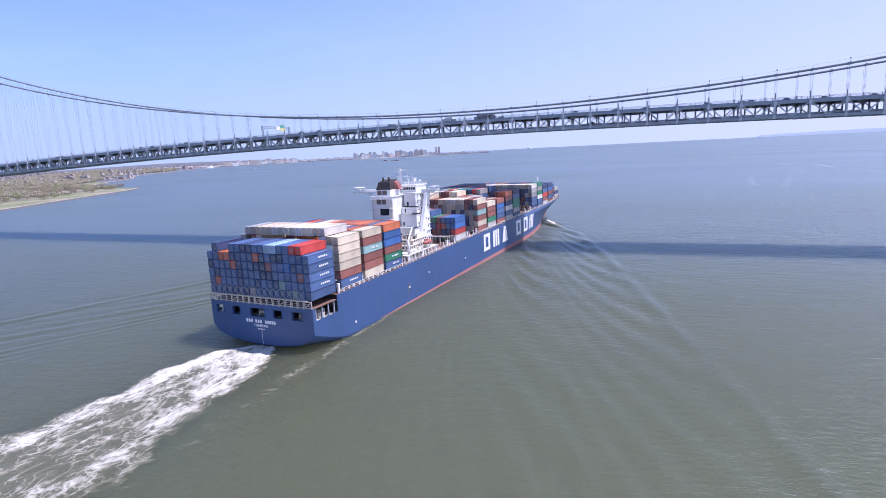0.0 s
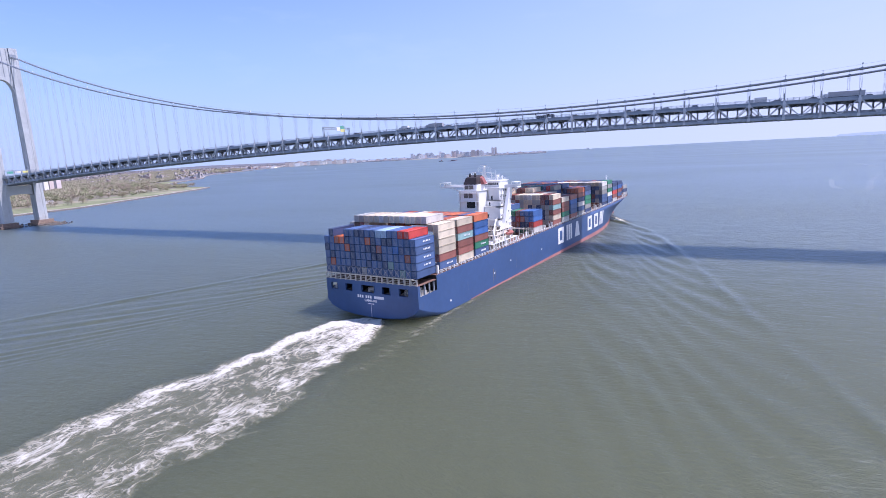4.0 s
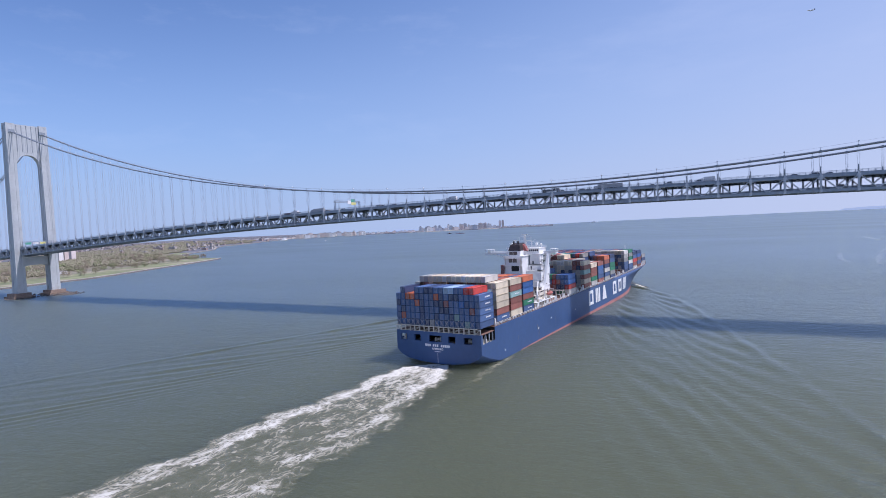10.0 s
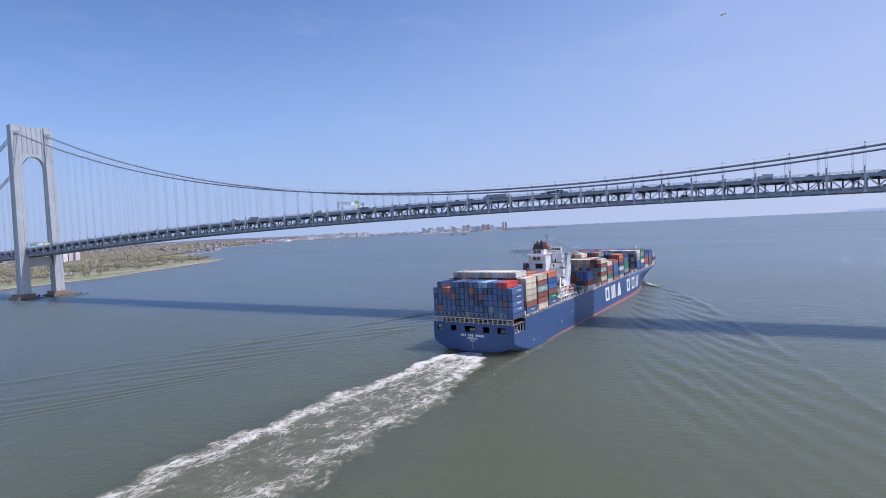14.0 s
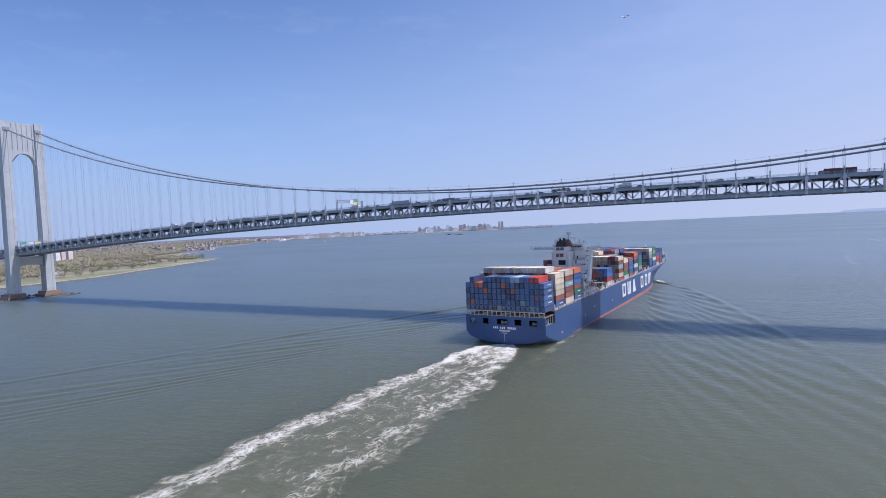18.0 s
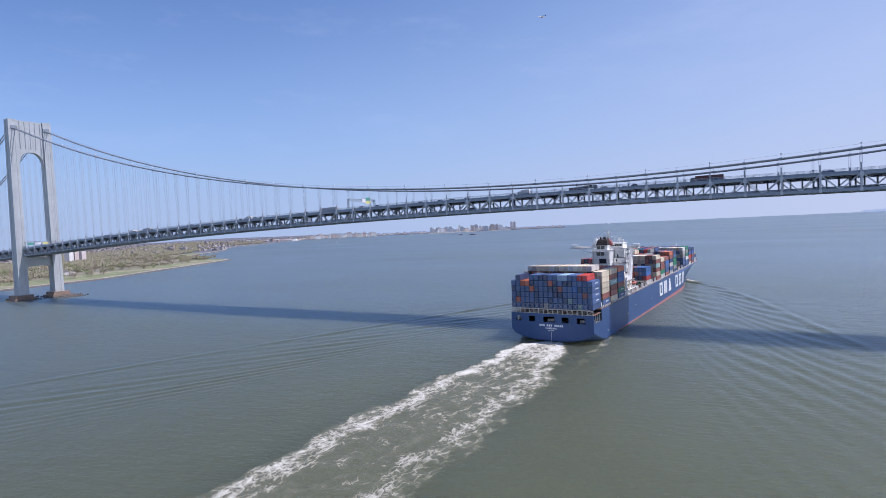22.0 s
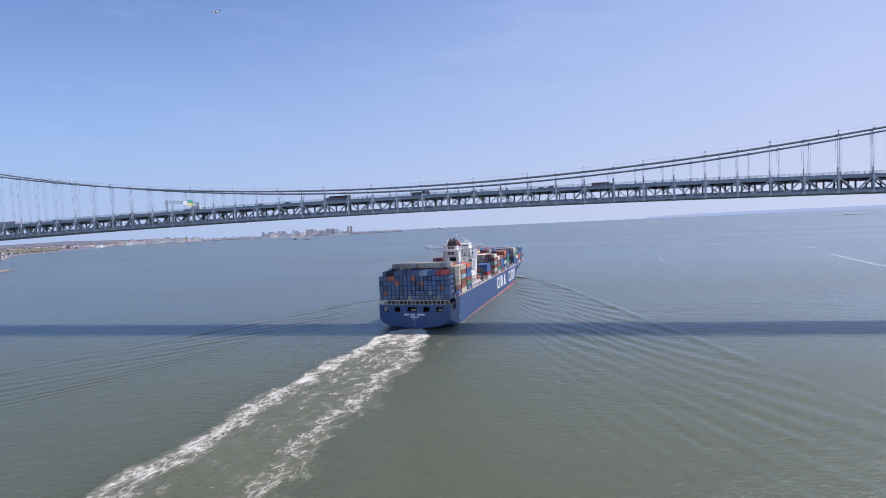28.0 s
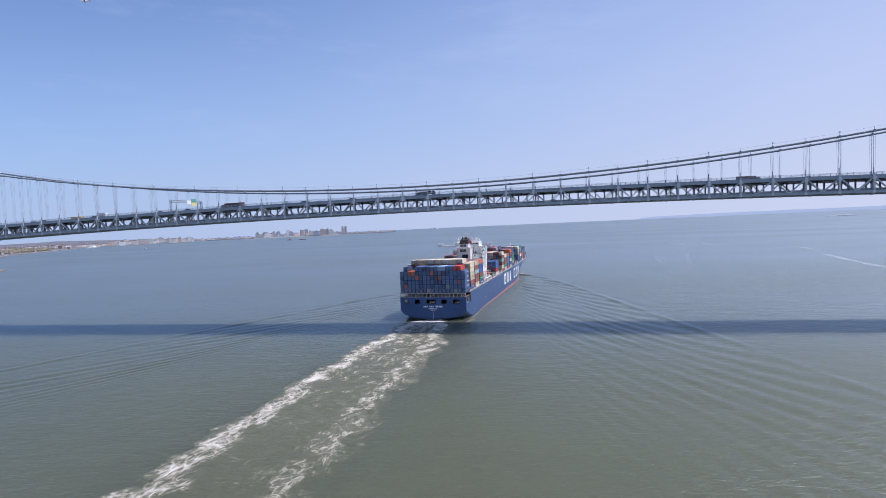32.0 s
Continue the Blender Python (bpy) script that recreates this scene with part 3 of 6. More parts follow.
def build_hull():
    bs = [0, 1.2, 4, 6.9, 10, 12.6, 13.4, 17, 22, 27, 30, 34, 38, 42, 46, 60, 80, 110, 150, 190, 205, 220, 235, 250, 265, 280, 290, 300, 308, 316, 323, 329, 334, 338, 341, 343.5, LOA]
    bm = bmesh.new()
    rows = {}
    for b in bs:
        sec = hull_section(b)
        rows[b] = [[bm.verts.new((s * a, b, z)) for a, z in sec] for s in (-1, 1)]
    for b0, b1 in zip(bs, bs[1:]):
        for k in (0, 1):
            for j in range(len(rows[b0][k]) - 1):
                if j == 7 and 1.0 < b0 < 12.0:
                    continue
                if j == 8 and b0 < 12.0:
                    continue
                f = bm.faces.new((rows[b0][k][j], rows[b1][k][j], rows[b1][k][j + 1], rows[b0][k][j + 1]))
                f.material_index = 1 if (j <= 4 and b0 >= 38) else 0
                f.smooth = b0 < 46 and j < 7 or j > 4 and b0 > 190
        top0, top1 = rows[b0], rows[b1]
        if b0 > 12:
            f = bm.faces.new((top0[0][-1], top1[0][-1], top1[1][-1], top0[1][-1]))
            f.material_index = 2
    bmesh.ops.remove_doubles(bm, verts=bm.verts, dist=0.001)
    hull = part("hull", bm, [HULL, RED, DECK], ship, "blue painted steel hull with red boot-topping")
    # transom with five mooring openings
    sec = hull_section(0)
    ca, cz = [p[0] for p in sec[:5]], [p[1] for p in sec[:5]]
    cols = [-22.1, -19.6, -16.4, -12.2, -8.8, -4.2, 2.0, 5.8, 9.4, 13.6, 17.8, 22.1]
    windows = {1, 3, 5, 7, 9}
    bm = bmesh.new()
    fine = sorted(set(cols) | {-21.2, -20.4, -18, -14, -6.5, 0, 7.5, 11.5, 15.6, 20.4, 21.2})
    for a0, a1 in zip(fine, fine[1:]):
        mid = (a0 + a1) / 2
        low = [float(np.interp(abs(a), ca, cz)) for a in (a0, a1)]
        inside = any(cols[k] <= mid <= cols[k + 1] for k in windows)
        spans = ((None, 10.2), (13.0, 14.52)) if inside else ((None, 14.52),)
        for z0, z1 in spans:
            zz = low if z0 is None else (z0, z0)
            v = [bm.verts.new(c) for c in ((a0, 0, zz[0]), (a1, 0, zz[1]), (a1, 0, z1), (a0, 0, z1))]
            bm.faces.new(v)
    part("transom", bm, HULL, ship, "flat blue transom with mooring openings")
    # mooring deck inside the stern
    bm = bmesh.new()
    box(bm, -21.9, 21.9, 0.3, 12.5, 9.6, 9.9, 0)
    # bulkhead and partitions blackened: the stern interior's shade put into their colour
    box(bm, -21.9, 21.9, 12.5, 12.8, 9.9, 15.9, 1)
    box(bm, -21.9, 21.9, 0.2, 12.5, 14.2, 14.5, 2)
    for a in (-14.5, -6.6, 3.8, 11.6):
        box(bm, a - 0.2, a + 0.2, 0.15, 12.4, 9.9, 14.2, 1)
    part("mooring_deck", bm, [BUFF, DARK, DECK], ship)
    for k in sorted(windows):
        bm = bmesh.new()
        a0, a1 = cols[k], cols[k + 1]
        for e in ((a0 - 0.25, a0, 9.95, 13.25), (a1, a1 + 0.25, 9.95, 13.25), (a0, a1, 9.95, 10.2), (a0, a1, 13.0, 13.25)):
            box(bm, e[0], e[1], -0.14, 0.9, e[2], e[3])
        part("mooring_port", bm, HULL, ship)
    for a, b in ((16, 3.2), (16.2, 8.0), (-17.6, 3.0), (18.6, 5.6), (-1, 3.0)):
        bm = bmesh.new()
        beam(bm, (a - 1.2, b, 10.9), (a + 1.2, b, 10.9), 1.5, sides=10)
        box(bm, a - 1.6, a - 1.2, b - 0.9, b + 0.9, 9.9, 11.8)
        box(bm, a + 1.2, a + 1.6, b - 0.9, b + 0.9, 9.9, 11.8)
        part("winch", bm, BUFF, ship)
    for s in (-1, 1):
        for b in (2.2, 5.4, 8.6, 11.6):
            bm = bmesh.new()
            box(bm, s * 21.3 - 0.22, s * 21.3 + 0.22, b - 0.2, b + 0.2, 9.9, 14.2)
            box(bm, s * 21.3 - 0.3, s * 21.3 + 0.3, b - 0.3, b + 0.3, 9.9, 10.2)
            part("deck_pillar", bm, STEEL, ship)
    gear = random.Random(12)
    for k in range(16):
        a, b = gear.choice((-1, 1)) * gear.uniform(15.5, 20.6), gear.uniform(1.6, 11.0)
        w, h = gear.uniform(0.4, 1.1), gear.uniform(0.6, 2.2)
        bm = bmesh.new()
        if k % 2:
            beam(bm, (a - w, b, 10.3 + h * 0.3), (a + w, b, 10.3 + h * 0.3), 0.8, sides=10)
            beam(bm, (a - w, b, 9.9), (a - w, b, 11.0), 0.3)
            beam(bm, (a + w, b, 9.9), (a + w, b, 11.0), 0.3)
        else:
            box(bm, a - w / 2, a + w / 2, b - w / 2, b + w / 2, 9.9, 9.9 + h)
            box(bm, a - w / 2 - 0.06, a + w / 2 + 0.06, b - w / 2 - 0.06, b + w / 2 + 0.06, 9.9 + h, 10.0 + h)
        part("rope_drum" if k % 2 else "deck_box", bm, (WHITE, CREAM, BUFF, RED)[k % 4], ship)
    # white company marks along each side: plain frames, bar groups and wedges
    frame_mark = (((0, 0), (2.6, 0), (2.6, 1), (0, 1)), ((6.6, 0), (9.2, 0), (9.2, 1), (6.6, 1)), ((2.6, 0), (6.6, 0), (6.6, 0.2), (2.6, 0.2)), ((2.6, 0.8), (6.6, 0.8), (6.6, 1), (2.6, 1)))
    bar_mark = (((0, 0), (2.7, 0), (2.7, 1), (0, 1)), ((3.6, 0), (6.2, 0), (6.2, 1), (3.6, 1)), ((7.1, 0), (9.8, 0), (9.8, 1), (7.1, 1)))
    wedge_mark = (((0, 0), (9.6, 0), (6.6, 1), (3.0, 1)),)
    for s in (-1, 1):
        for b0, shape in ((142.5, frame_mark), (156.6, bar_mark), (171.6, wedge_mark), (197.6, frame_mark), (212.4, frame_mark), (226.4, bar_mark)):
            bm = bmesh.new()
            for (p0, p1, p2, p3) in shape:
                n = 6
                rows = []
                for j in range(n + 1):
                    u = j / n
                    row = []
                    for (bl, zl), (bh, zh) in ((p0, p3), (p1, p2)):
                        b, z = b0 + bl + (bh - bl) * u, 5.7 + 9.25 * (zl + (zh - zl) * u)
                        top, hw, hd = deck_height(b), water_half(b), deck_half(b)
                        row.append(bm.verts.new((s * (hw + (hd - hw) * (z / top) ** 1.5 + 0.06), b, z)))
                    rows.append(row)
                for r0, r1 in zip(rows, rows[1:]):
                    bm.faces.new((r0[0], r0[1], r1[1], r1[0]))
            bmesh.ops.remove_doubles(bm, verts=bm.verts, dist=0.001)
            bmesh.ops.solidify(bm, geom=bm.faces[:], thickness=-0.04)
            part("hull_mark", bm, MARK, hull, "large white painted mark")
    bm = bmesh.new()
    for a0, a1 in ((-6.4, -3.2), (-2.4, 0.8), (1.8, 6.6)):
        n = max(3, round((a1 - a0) / 1.05))
        for k in range(n):
            a = a0 + k * (a1 - a0) / n
            box(bm, a, a + 0.72, -0.05, 0, 8.0, 9.1)
    part("name_bars", bm, MARK, hull, "row of small white bars where the ship's name stands")
    cu = bpy.data.curves.new("port_name", "FONT")
    cu.body, cu.size, cu.align_x, cu.extrude, cu.offset = "HAMBURG", 1.25, "CENTER", 0.02, 0.03
    tmp = bpy.data.objects.new("tmp", cu)
    me = bpy.data.meshes.new_from_object(tmp)
    bpy.data.objects.remove(tmp)
    me.materials.clear()
    me.materials.append(MARK)
    part("port_name", me, None, hull, "white letters of the home port", pose(0.0, -0.05, 6.7, 90, 0, 0))
    bm = bmesh.new()
    for k in range(5):
        box(bm, -1.6 + 0.65 * k, -1.15 + 0.65 * k, -0.05, 0, 5.75, 6.1)
    box(bm, -0.06, 0.06, -0.06, 0, 0.8, 5.4)
    part("registry_mark", bm, MARK, hull)
    # rust runs and hull openings on the starboard side
    for b, z in ((60.5, 6.5), (117, 7.5), (22, 3.8), (78, 9.0)):
        bm = bmesh.new()
        bmesh.ops.create_cone(bm, cap_ends=True, segments=12, radius1=0.45, radius2=0.45, depth=0.1, matrix=pose(BEAM + 0.03, b, z, 0, 90, 0))
        part("hull_port", bm, WHITE, hull)
    rust = material("rust_run", (0.20, 0.19, 0.20), 0.7, 0.0, (0.2, 0.6), (0.3, 0.2))
    for b, z0, z1, w in ((59.0, 1.8, 8.6, 0.9), (61.0, 3.0, 7.4, 0.5), (84.0, 4.0, 9.0, 0.25), (104.0, 3.5, 8.8, 0.2), (36.0, 4.5, 8.0, 0.2), (128.0, 2.5, 6.0, 0.2)):
        bm = bmesh.new()
        v = [bm.verts.new((BEAM + 0.015, y, z)) for y, z in ((b + w * 0.3, z0), (b + w * 0.6, z0), (b + w, z1), (b, z1))]
        bm.faces.new(v)
        bmesh.ops.solidify(bm, geom=bm.faces[:], thickness=-0.01)
        part("rust_run", bm, rust, hull, "pale rust-stained run on the blue hull")
    bm = bmesh.new()
    box(bm, BEAM, BEAM + 0.05, 116.0, 118.6, 5.6, 9.8)
    part("side_door", bm, HULL, hull)


LOCK_ROD = material("lock_rod", (0.30, 0.33, 0.37), 0.5, 0.3, (0.1, 0.8))


def add_container_kinds():
    """One mesh a colour: recessed panels between proud corner posts and rails, end doors with bars."""
    palette = {
        "blue": (0.072, 0.125, 0.255), "navy": (0.042, 0.062, 0.13), "cream": (0.62, 0.53, 0.39), "brown": (0.27, 0.10, 0.075),
        "red": (0.48, 0.055, 0.04), "orange": (0.50, 0.14, 0.06), "green": (0.03, 0.20, 0.11), "grey": (0.36, 0.355, 0.33),
        "teal": (0.25, 0.39, 0.37), "white": (0.62, 0.59, 0.54), "royal": (0.045, 0.125, 0.33), "pale": (0.30, 0.42, 0.55)}
    out = {}
    for name, col in palette.items():
        bm = bmesh.new()
        L, w, h = 12.4, 2.39, 2.72
        e = 0.09
        box(bm, -w / 2 + e, w / 2 - e, e, L - e, 0.12, h - 0.06)
        for x in (-w / 2, w / 2 - 0.18):
            for y in (0, L - 0.18):
                box(bm, x, x + 0.18, y, y + 0.18, 0, h)
        for x in (-w / 2, w / 2 - 0.12):
            for z in (0.0, h - 0.14):
                box(bm, x, x + 0.12, 0.18, L - 0.18, z, z + 0.14)
        for y in (0, L - 0.12):
            for z in (0.0, h - 0.14):
                box(bm, -w / 2 + 0.18, w / 2 - 0.18, y, y + 0.12, z, z + 0.14)
        for x in (-0.6, -0.2, 0.2, 0.6):
            box(bm, x - 0.035, x + 0.035, 0.02, 0.09, 0.14, h - 0.14, 1)
        out[name] = mesh_of("container", bm, [corrugated("container_" + name, col), LOCK_ROD])
    return out


BAYS = [  # start, base height, tiers from port to starboard, starboard colours from the bottom, mix for the rest
    (0.5, 17.0, [5, 6, 5, 5] + [6] * 12 + [5], ["blue"] * 5, "blue"),
    (16.0, 17.4, [6] + [7] * 14 + [6, 6], ["blue", "brown", "cream", "cream", "cream", "cream"], "cream"),
    (30.3, 17.4, [6] * 17, ["cream", "brown", "brown", "teal", "brown", "cream"], "warm"),
    (44.2, 17.4, [6] * 17, ["blue", "green", "brown", "royal", "royal", "orange"], "warm"),
    (107.6, 17.6, [6] * 8 + [5] * 4 + [4] * 5, ["white", "red", "royal", "royal"], "mixed"),
    (136.2, 17.6, [7] * 6 + [6] * 11, ["brown", "cream", "brown", "teal", "brown", "brown", "cream"], "grey"),
    (150.6, 17.6, [7] * 7 + [7, 7, 7, 6, 6, 6, 6, 5, 5, 5], ["white", "green", "brown", "brown", "green"], "mixed"),
    (165.4, 17.6, [7] * 13 + [5] * 4, ["brown", "blue", "blue", "royal", "brown"], "mixed"),
    (180.4, 17.6, [7] * 13 + [6] * 4, ["grey", "blue", "white", "navy", "brown", "orange"], "dark"),
    (194.2, 17.6, [7] * 8 + [6] * 9, ["navy", "grey", "green", "green", "blue", "navy"], "dark"),
    (208.4, 17.6, [7] * 6 + [0] * 11, [], "dark"),
    (233.0, 17.8, [6] * 17, ["navy", "blue", "blue", "grey", "grey", "grey"], "dark"),
    (247.0, 18.0, [6] * 17, ["blue", "blue", "white", "green", "grey", "green"], "dark"),
    (261.0, 18.2, [5] * 17, ["white", "brown", "red", "blue", "navy"], "dark"),
    (275.0, 18.4, [5] * 17, ["brown", "blue", "brown", "royal", "navy"], "dark"),
    (289.0, 18.8, [0] + [4] * 15 + [0], ["brown", "navy", "brown", "blue"], "dark"),
    (303.0, 19.0, [0] + [3] * 15 + [0], [], "dark"),
]
MIXES = {
    "blue": ["blue"] * 17 + ["navy"] * 5 + ["brown"] * 2 + ["teal", "royal", "orange", "grey"],
    "cream": ["cream"] * 9 + ["grey"] * 3 + ["brown"] * 3 + ["white"],
    "warm": ["brown"] * 5 + ["orange"] * 4 + ["cream"] * 4 + ["blue"] * 3 + ["red"] * 2,
    "mixed": ["brown"] * 5 + ["blue"] * 4 + ["navy"] * 4 + ["grey"] * 3 + ["green", "red", "white", "orange"],
    "grey": ["grey"] * 6 + ["cream"] * 4 + ["brown"] * 5 + ["navy"] * 3,
    "dark": ["navy"] * 7 + ["blue"] * 3 + ["brown"] * 5 + ["grey"] * 4 + ["white", "orange"],
}


def build_containers():
    kinds = add_container_kinds()
    rng = random.Random(7)
    pitch, tier = 2.57, 2.89
    for k, (b0, base, heights, side, mix) in enumerate(BAYS):
        behind = BAYS[k - 1] if k and b0 - BAYS[k - 1][0] < 17 else None
        bm = bmesh.new()
        deck = deck_height(b0 + 6)
        # hatch cover and the lashing frame at each end of the bay
        half = min(BEAM - 1.2, deck_half(b0 + 12) - 1.5)
        if k:
            box(bm, -half, half, b0 + 0.2, b0 + 12.3, deck + 0.005, base - 0.02, 1)
        for y in (b0 - 0.9, b0 + 13.0):
            for i in range(18):
                a = -21.7 + i * 2.55
                if abs(a) < half + 0.9:
                    box(bm, a - 0.16, a + 0.16, y - 0.16, y + 0.16, deck, base + (0.3 if k == 0 else 3.2))
            box(bm, -half, half, y - 0.3, y + 0.3, base + (0.0 if k == 0 else 2.6), base + (0.2 if k == 0 else 2.85))
        bay = part("lashing_frame", bm, [BUFF, DECK], ship)
        for r in range(17):
            for t in range(heights[r]):
                left = heights[r - 1] if r else 0
                right = heights[r + 1] if r < 16 else 0
                seen = t >= heights[r] - 1 or t >= left or t >= right or (behind is None) or t >= behind[2][r] - 0
                if not seen:
                    continue
                if r == 16 and t < len(side):
                    col = side[t]
                elif r >= 15 and t == heights[r] - 1 and len(side) > t and k:
                    col = side[-1]
                else:
                    col = rng.choice(MIXES[mix])
                if k == 0:
                    if t == 5:
                        col = "red" if r >= 14 else ["blue", "pale", "blue", "navy"][r // 2 % 4]
                    if t == 4 and r in (2, 3):
                        col = "orange"
                    if r == 1 and t == 5:
                        col = "navy"
                if k == 1 and t == heights[r] - 1:
                    col = ["cream", "cream", "white", "cream"][r % 4] if r > 2 else "grey"
                if t == heights[r] - 1 and k in (5, 6, 11):
                    col = {5: ["cream", "white", "cream", "brown"], 6: ["cream", "brown", "grey", "brown"], 11: ["white", "grey", "white", "cream"]}[k][(r // 2) % 4]
                c = part("container", kinds[col], None, bay, at=pose(-20.56 + pitch * r, b0, base + tier * t))
                if r == 16 and (k == 0 and t > 0 or k == 1 and t == 0 or k == 2 and t == 3 or k == 3 and t < 2):
                    m = bmesh.new()
                    for j in range(5):
                        box(m, 1.235, 1.26, 5.0 + j * 0.95, 5.0 + j * 0.95 + 0.6, 1.15, 1.75)
                    part("marking", m, MARK, c, "short white bars of an unreadable company mark")
    # walkway truss across the stern, under the aftermost stack
    bm = bmesh.new()
    for z in (14.75, 16.75):
        box(bm, -22.0, 22.0, -0.15, 0.12, z - 0.13, z + 0.13)
    n = 17
    for i in range(n + 1):
        a = -21.9 + 43.8 * i / n
        box(bm, a - 0.14, a + 0.14, -0.14, 0.14, 14.5, 16.9)
        if i < n and i % 4 == 0:
            beam(bm, (a, 0, 14.8), (a + 43.8 / n, 0, 16.7), 0.2)
    for z in (15.4, 16.0):
        box(bm, -22.0, 22.0, -0.06, 0.06, z - 0.05, z + 0.05)
    part("stern_walkway", bm, BUFF, ship, "pale steel walkway frame across the stern")
    bm = bmesh.new()
    for i in range(16):
        a = -20.5 + 2.57 * i
        for z in (17.2,):
            beam(bm, (a - 1.1, 0.3, z), (a + 1.1, 0.3, z + 2.8), 0.09)
            beam(bm, (a + 1.1, 0.28, z), (a - 1.1, 0.28, z + 2.8), 0.09)
    part("lashing_rods", bm, BUFF, ship)


def build_side_rails():
    """Posts and rails along both deck edges."""
    for s in (-1, 1):
        for b0 in range(14, 302, 12):
            bm = bmesh.new()
            for b in range(b0, b0 + 12, 3):
                h, z = deck_half(b) - 0.25, deck_height(b)
                box(bm, s * h - 0.14, s * h + 0.14, b - 0.14, b + 0.14, z, z + 1.2)
            for b in range(b0, b0 + 12, 6):
                h, z = deck_half(b + 3) - 0.8, deck_height(b)
                box(bm, s * h - 0.17, s * h + 0.17, b + 2.8, b + 3.2, z, z + 2.7)
                beam(bm, (s * h, b + 3, z + 2.6), (s * (h - 1.5), b + 3, z + 2.6), 0.2)
            b1 = b0 + 12
            for dz in (0.6, 1.15):
                beam(bm, (s * (deck_half(b0) - 0.25), b0, deck_height(b0) + dz), (s * (deck_half(b1) - 0.25), b1, deck_height(b1) + dz), 0.1)
            box(bm, s * (deck_half(b0 + 1) - 1.1) - 0.4, s * (deck_half(b0 + 1) - 1.1) + 0.4, b0 + 0.8, b0 + 1.6, deck_height(b0), deck_height(b0) + 3.0)
            part("deck_rail", bm, WHITE, ship)


def window_row(bm, y, xs, z, w, h, mat):
    for x in xs:
        box(bm, x - w / 2, x + w / 2, y - 0.06, y, z, z + h, mat)


def build_house():
    house = part("superstructure", bmesh.new(), WHITE, ship, "white accommodation block with open bridge wings")
    # accommodation block, floor by floor
    for i in range(9):
        z = 17.0 + i * 2.9
        bm = bmesh.new()
        box(bm, -4.5, 15.5, 84.0, 94.0, z, z + 2.72)
        box(bm, -4.9, 15.9, 83.4, 94.4, z + 2.72, z + 2.9)
        window_row(bm, 84.0, [10.4, 13.4] if i % 2 else [12.0], z + 1.2, 0.6, 0.7, 1)
        for b in (86, 88, 90, 92):
            box(bm, 15.5, 15.56, b, b + 0.8, z + 1.2, z + 2.0, 1)
        part("accommodation_floor", bm, [WHITE, GLASS], house)
    bm = bmesh.new()
    box(bm, -1.8, 8.8, 73.0, 84.0, 16.6, 42.4)
    box(bm, -2.2, 9.2, 72.6, 84.0, 42.4, 42.7)
    part("engine_casing", bm, WHITE, house)
    grille = material("louvre_grey", (0.17, 0.155, 0.14), 0.7, 0.0, (0.15, 0.8), (0.2, 0.3))
    for z, h, y, spans, paint in ((30.0, 2.6, 73.0, ((5.6, 7.4),), grille), (34.4, 3.0, 73.0, ((2.4, 6.8),), DARK), (39.2, 2.4, 73.0, ((0.9, 3.0), (3.4, 5.6)), grille), (43.2, 1.9, 74.0, ((0.9, 3.0), (3.4, 5.6)), grille)):
        for a in spans:
            bm = bmesh.new()
            box(bm, a[0], a[1], y - 0.12, y, z, z + h)
            for k in range(6):
                box(bm, a[0] - 0.05, a[1] + 0.05, y - 0.22, y - 0.12, z + k * h / 6, z + k * h / 6 + 0.12)
            part("louvre", bm, paint, house)
    for z in (21, 26.8, 32.6, 37.4, 41.4):
        bm = bmesh.new()
        box(bm, -1.8, 8.8, 71.9, 73.0, z, z + 0.14)
        for k in range(3):
            box(bm, -1.8, 8.8, 71.9, 71.96, z + 0.35 * (k + 1), z + 0.35 * (k + 1) + 0.05)
        for a in (-1.8, 0.8, 3.4, 6, 8.6):
            box(bm, a, a + 0.08, 71.9, 71.98, z, z + 1.1)
        part("casing_gallery", bm, WHITE, house)
    bm = bmesh.new()
    box(bm, 0.2, 7.4, 74.0, 82.0, 42.7, 45.4)
    v = [bm.verts.new(c) for c in ((0.2, 74.0, 45.4), (7.4, 74.0, 45.4), (7.4, 82.0, 45.4), (0.2, 82.0, 45.4), (1.0, 75.2, 48.6), (6.6, 75.2, 48.6), (6.6, 81.2, 49.6), (1.0, 81.2, 49.6))]
    for f in ((0, 1, 5, 4), (1, 2, 6, 5), (2, 3, 7, 6), (3, 0, 4, 7), (4, 5, 6, 7)):
        bm.faces.new([v[i] for i in f]).material_index = 1
    part("funnel", bm, [WHITE, SOOT], house, "dark funnel top on a white casing")
    bm = bmesh.new()
    v = [bm.verts.new(c) for c in ((7.5, 78.4, 45.2), (9.2, 78.8, 45.2), (9.2, 82.0, 45.2), (7.5, 82.0, 45.2), (6.8, 78.6, 48.6), (7.6, 79.0, 48.2), (7.6, 81.4, 48.4), (6.8, 81.4, 49.2))]
    for f in ((0, 1, 5, 4), (1, 2, 6, 5), (2, 3, 7, 6), (3, 0, 4, 7), (4, 5, 6, 7), (0, 3, 2, 1)):
        bm.faces.new([v[i] for i in f])
    part("funnel_side", bm, [FUNNEL_RED], house, "faded red sloping side panel of the funnel")
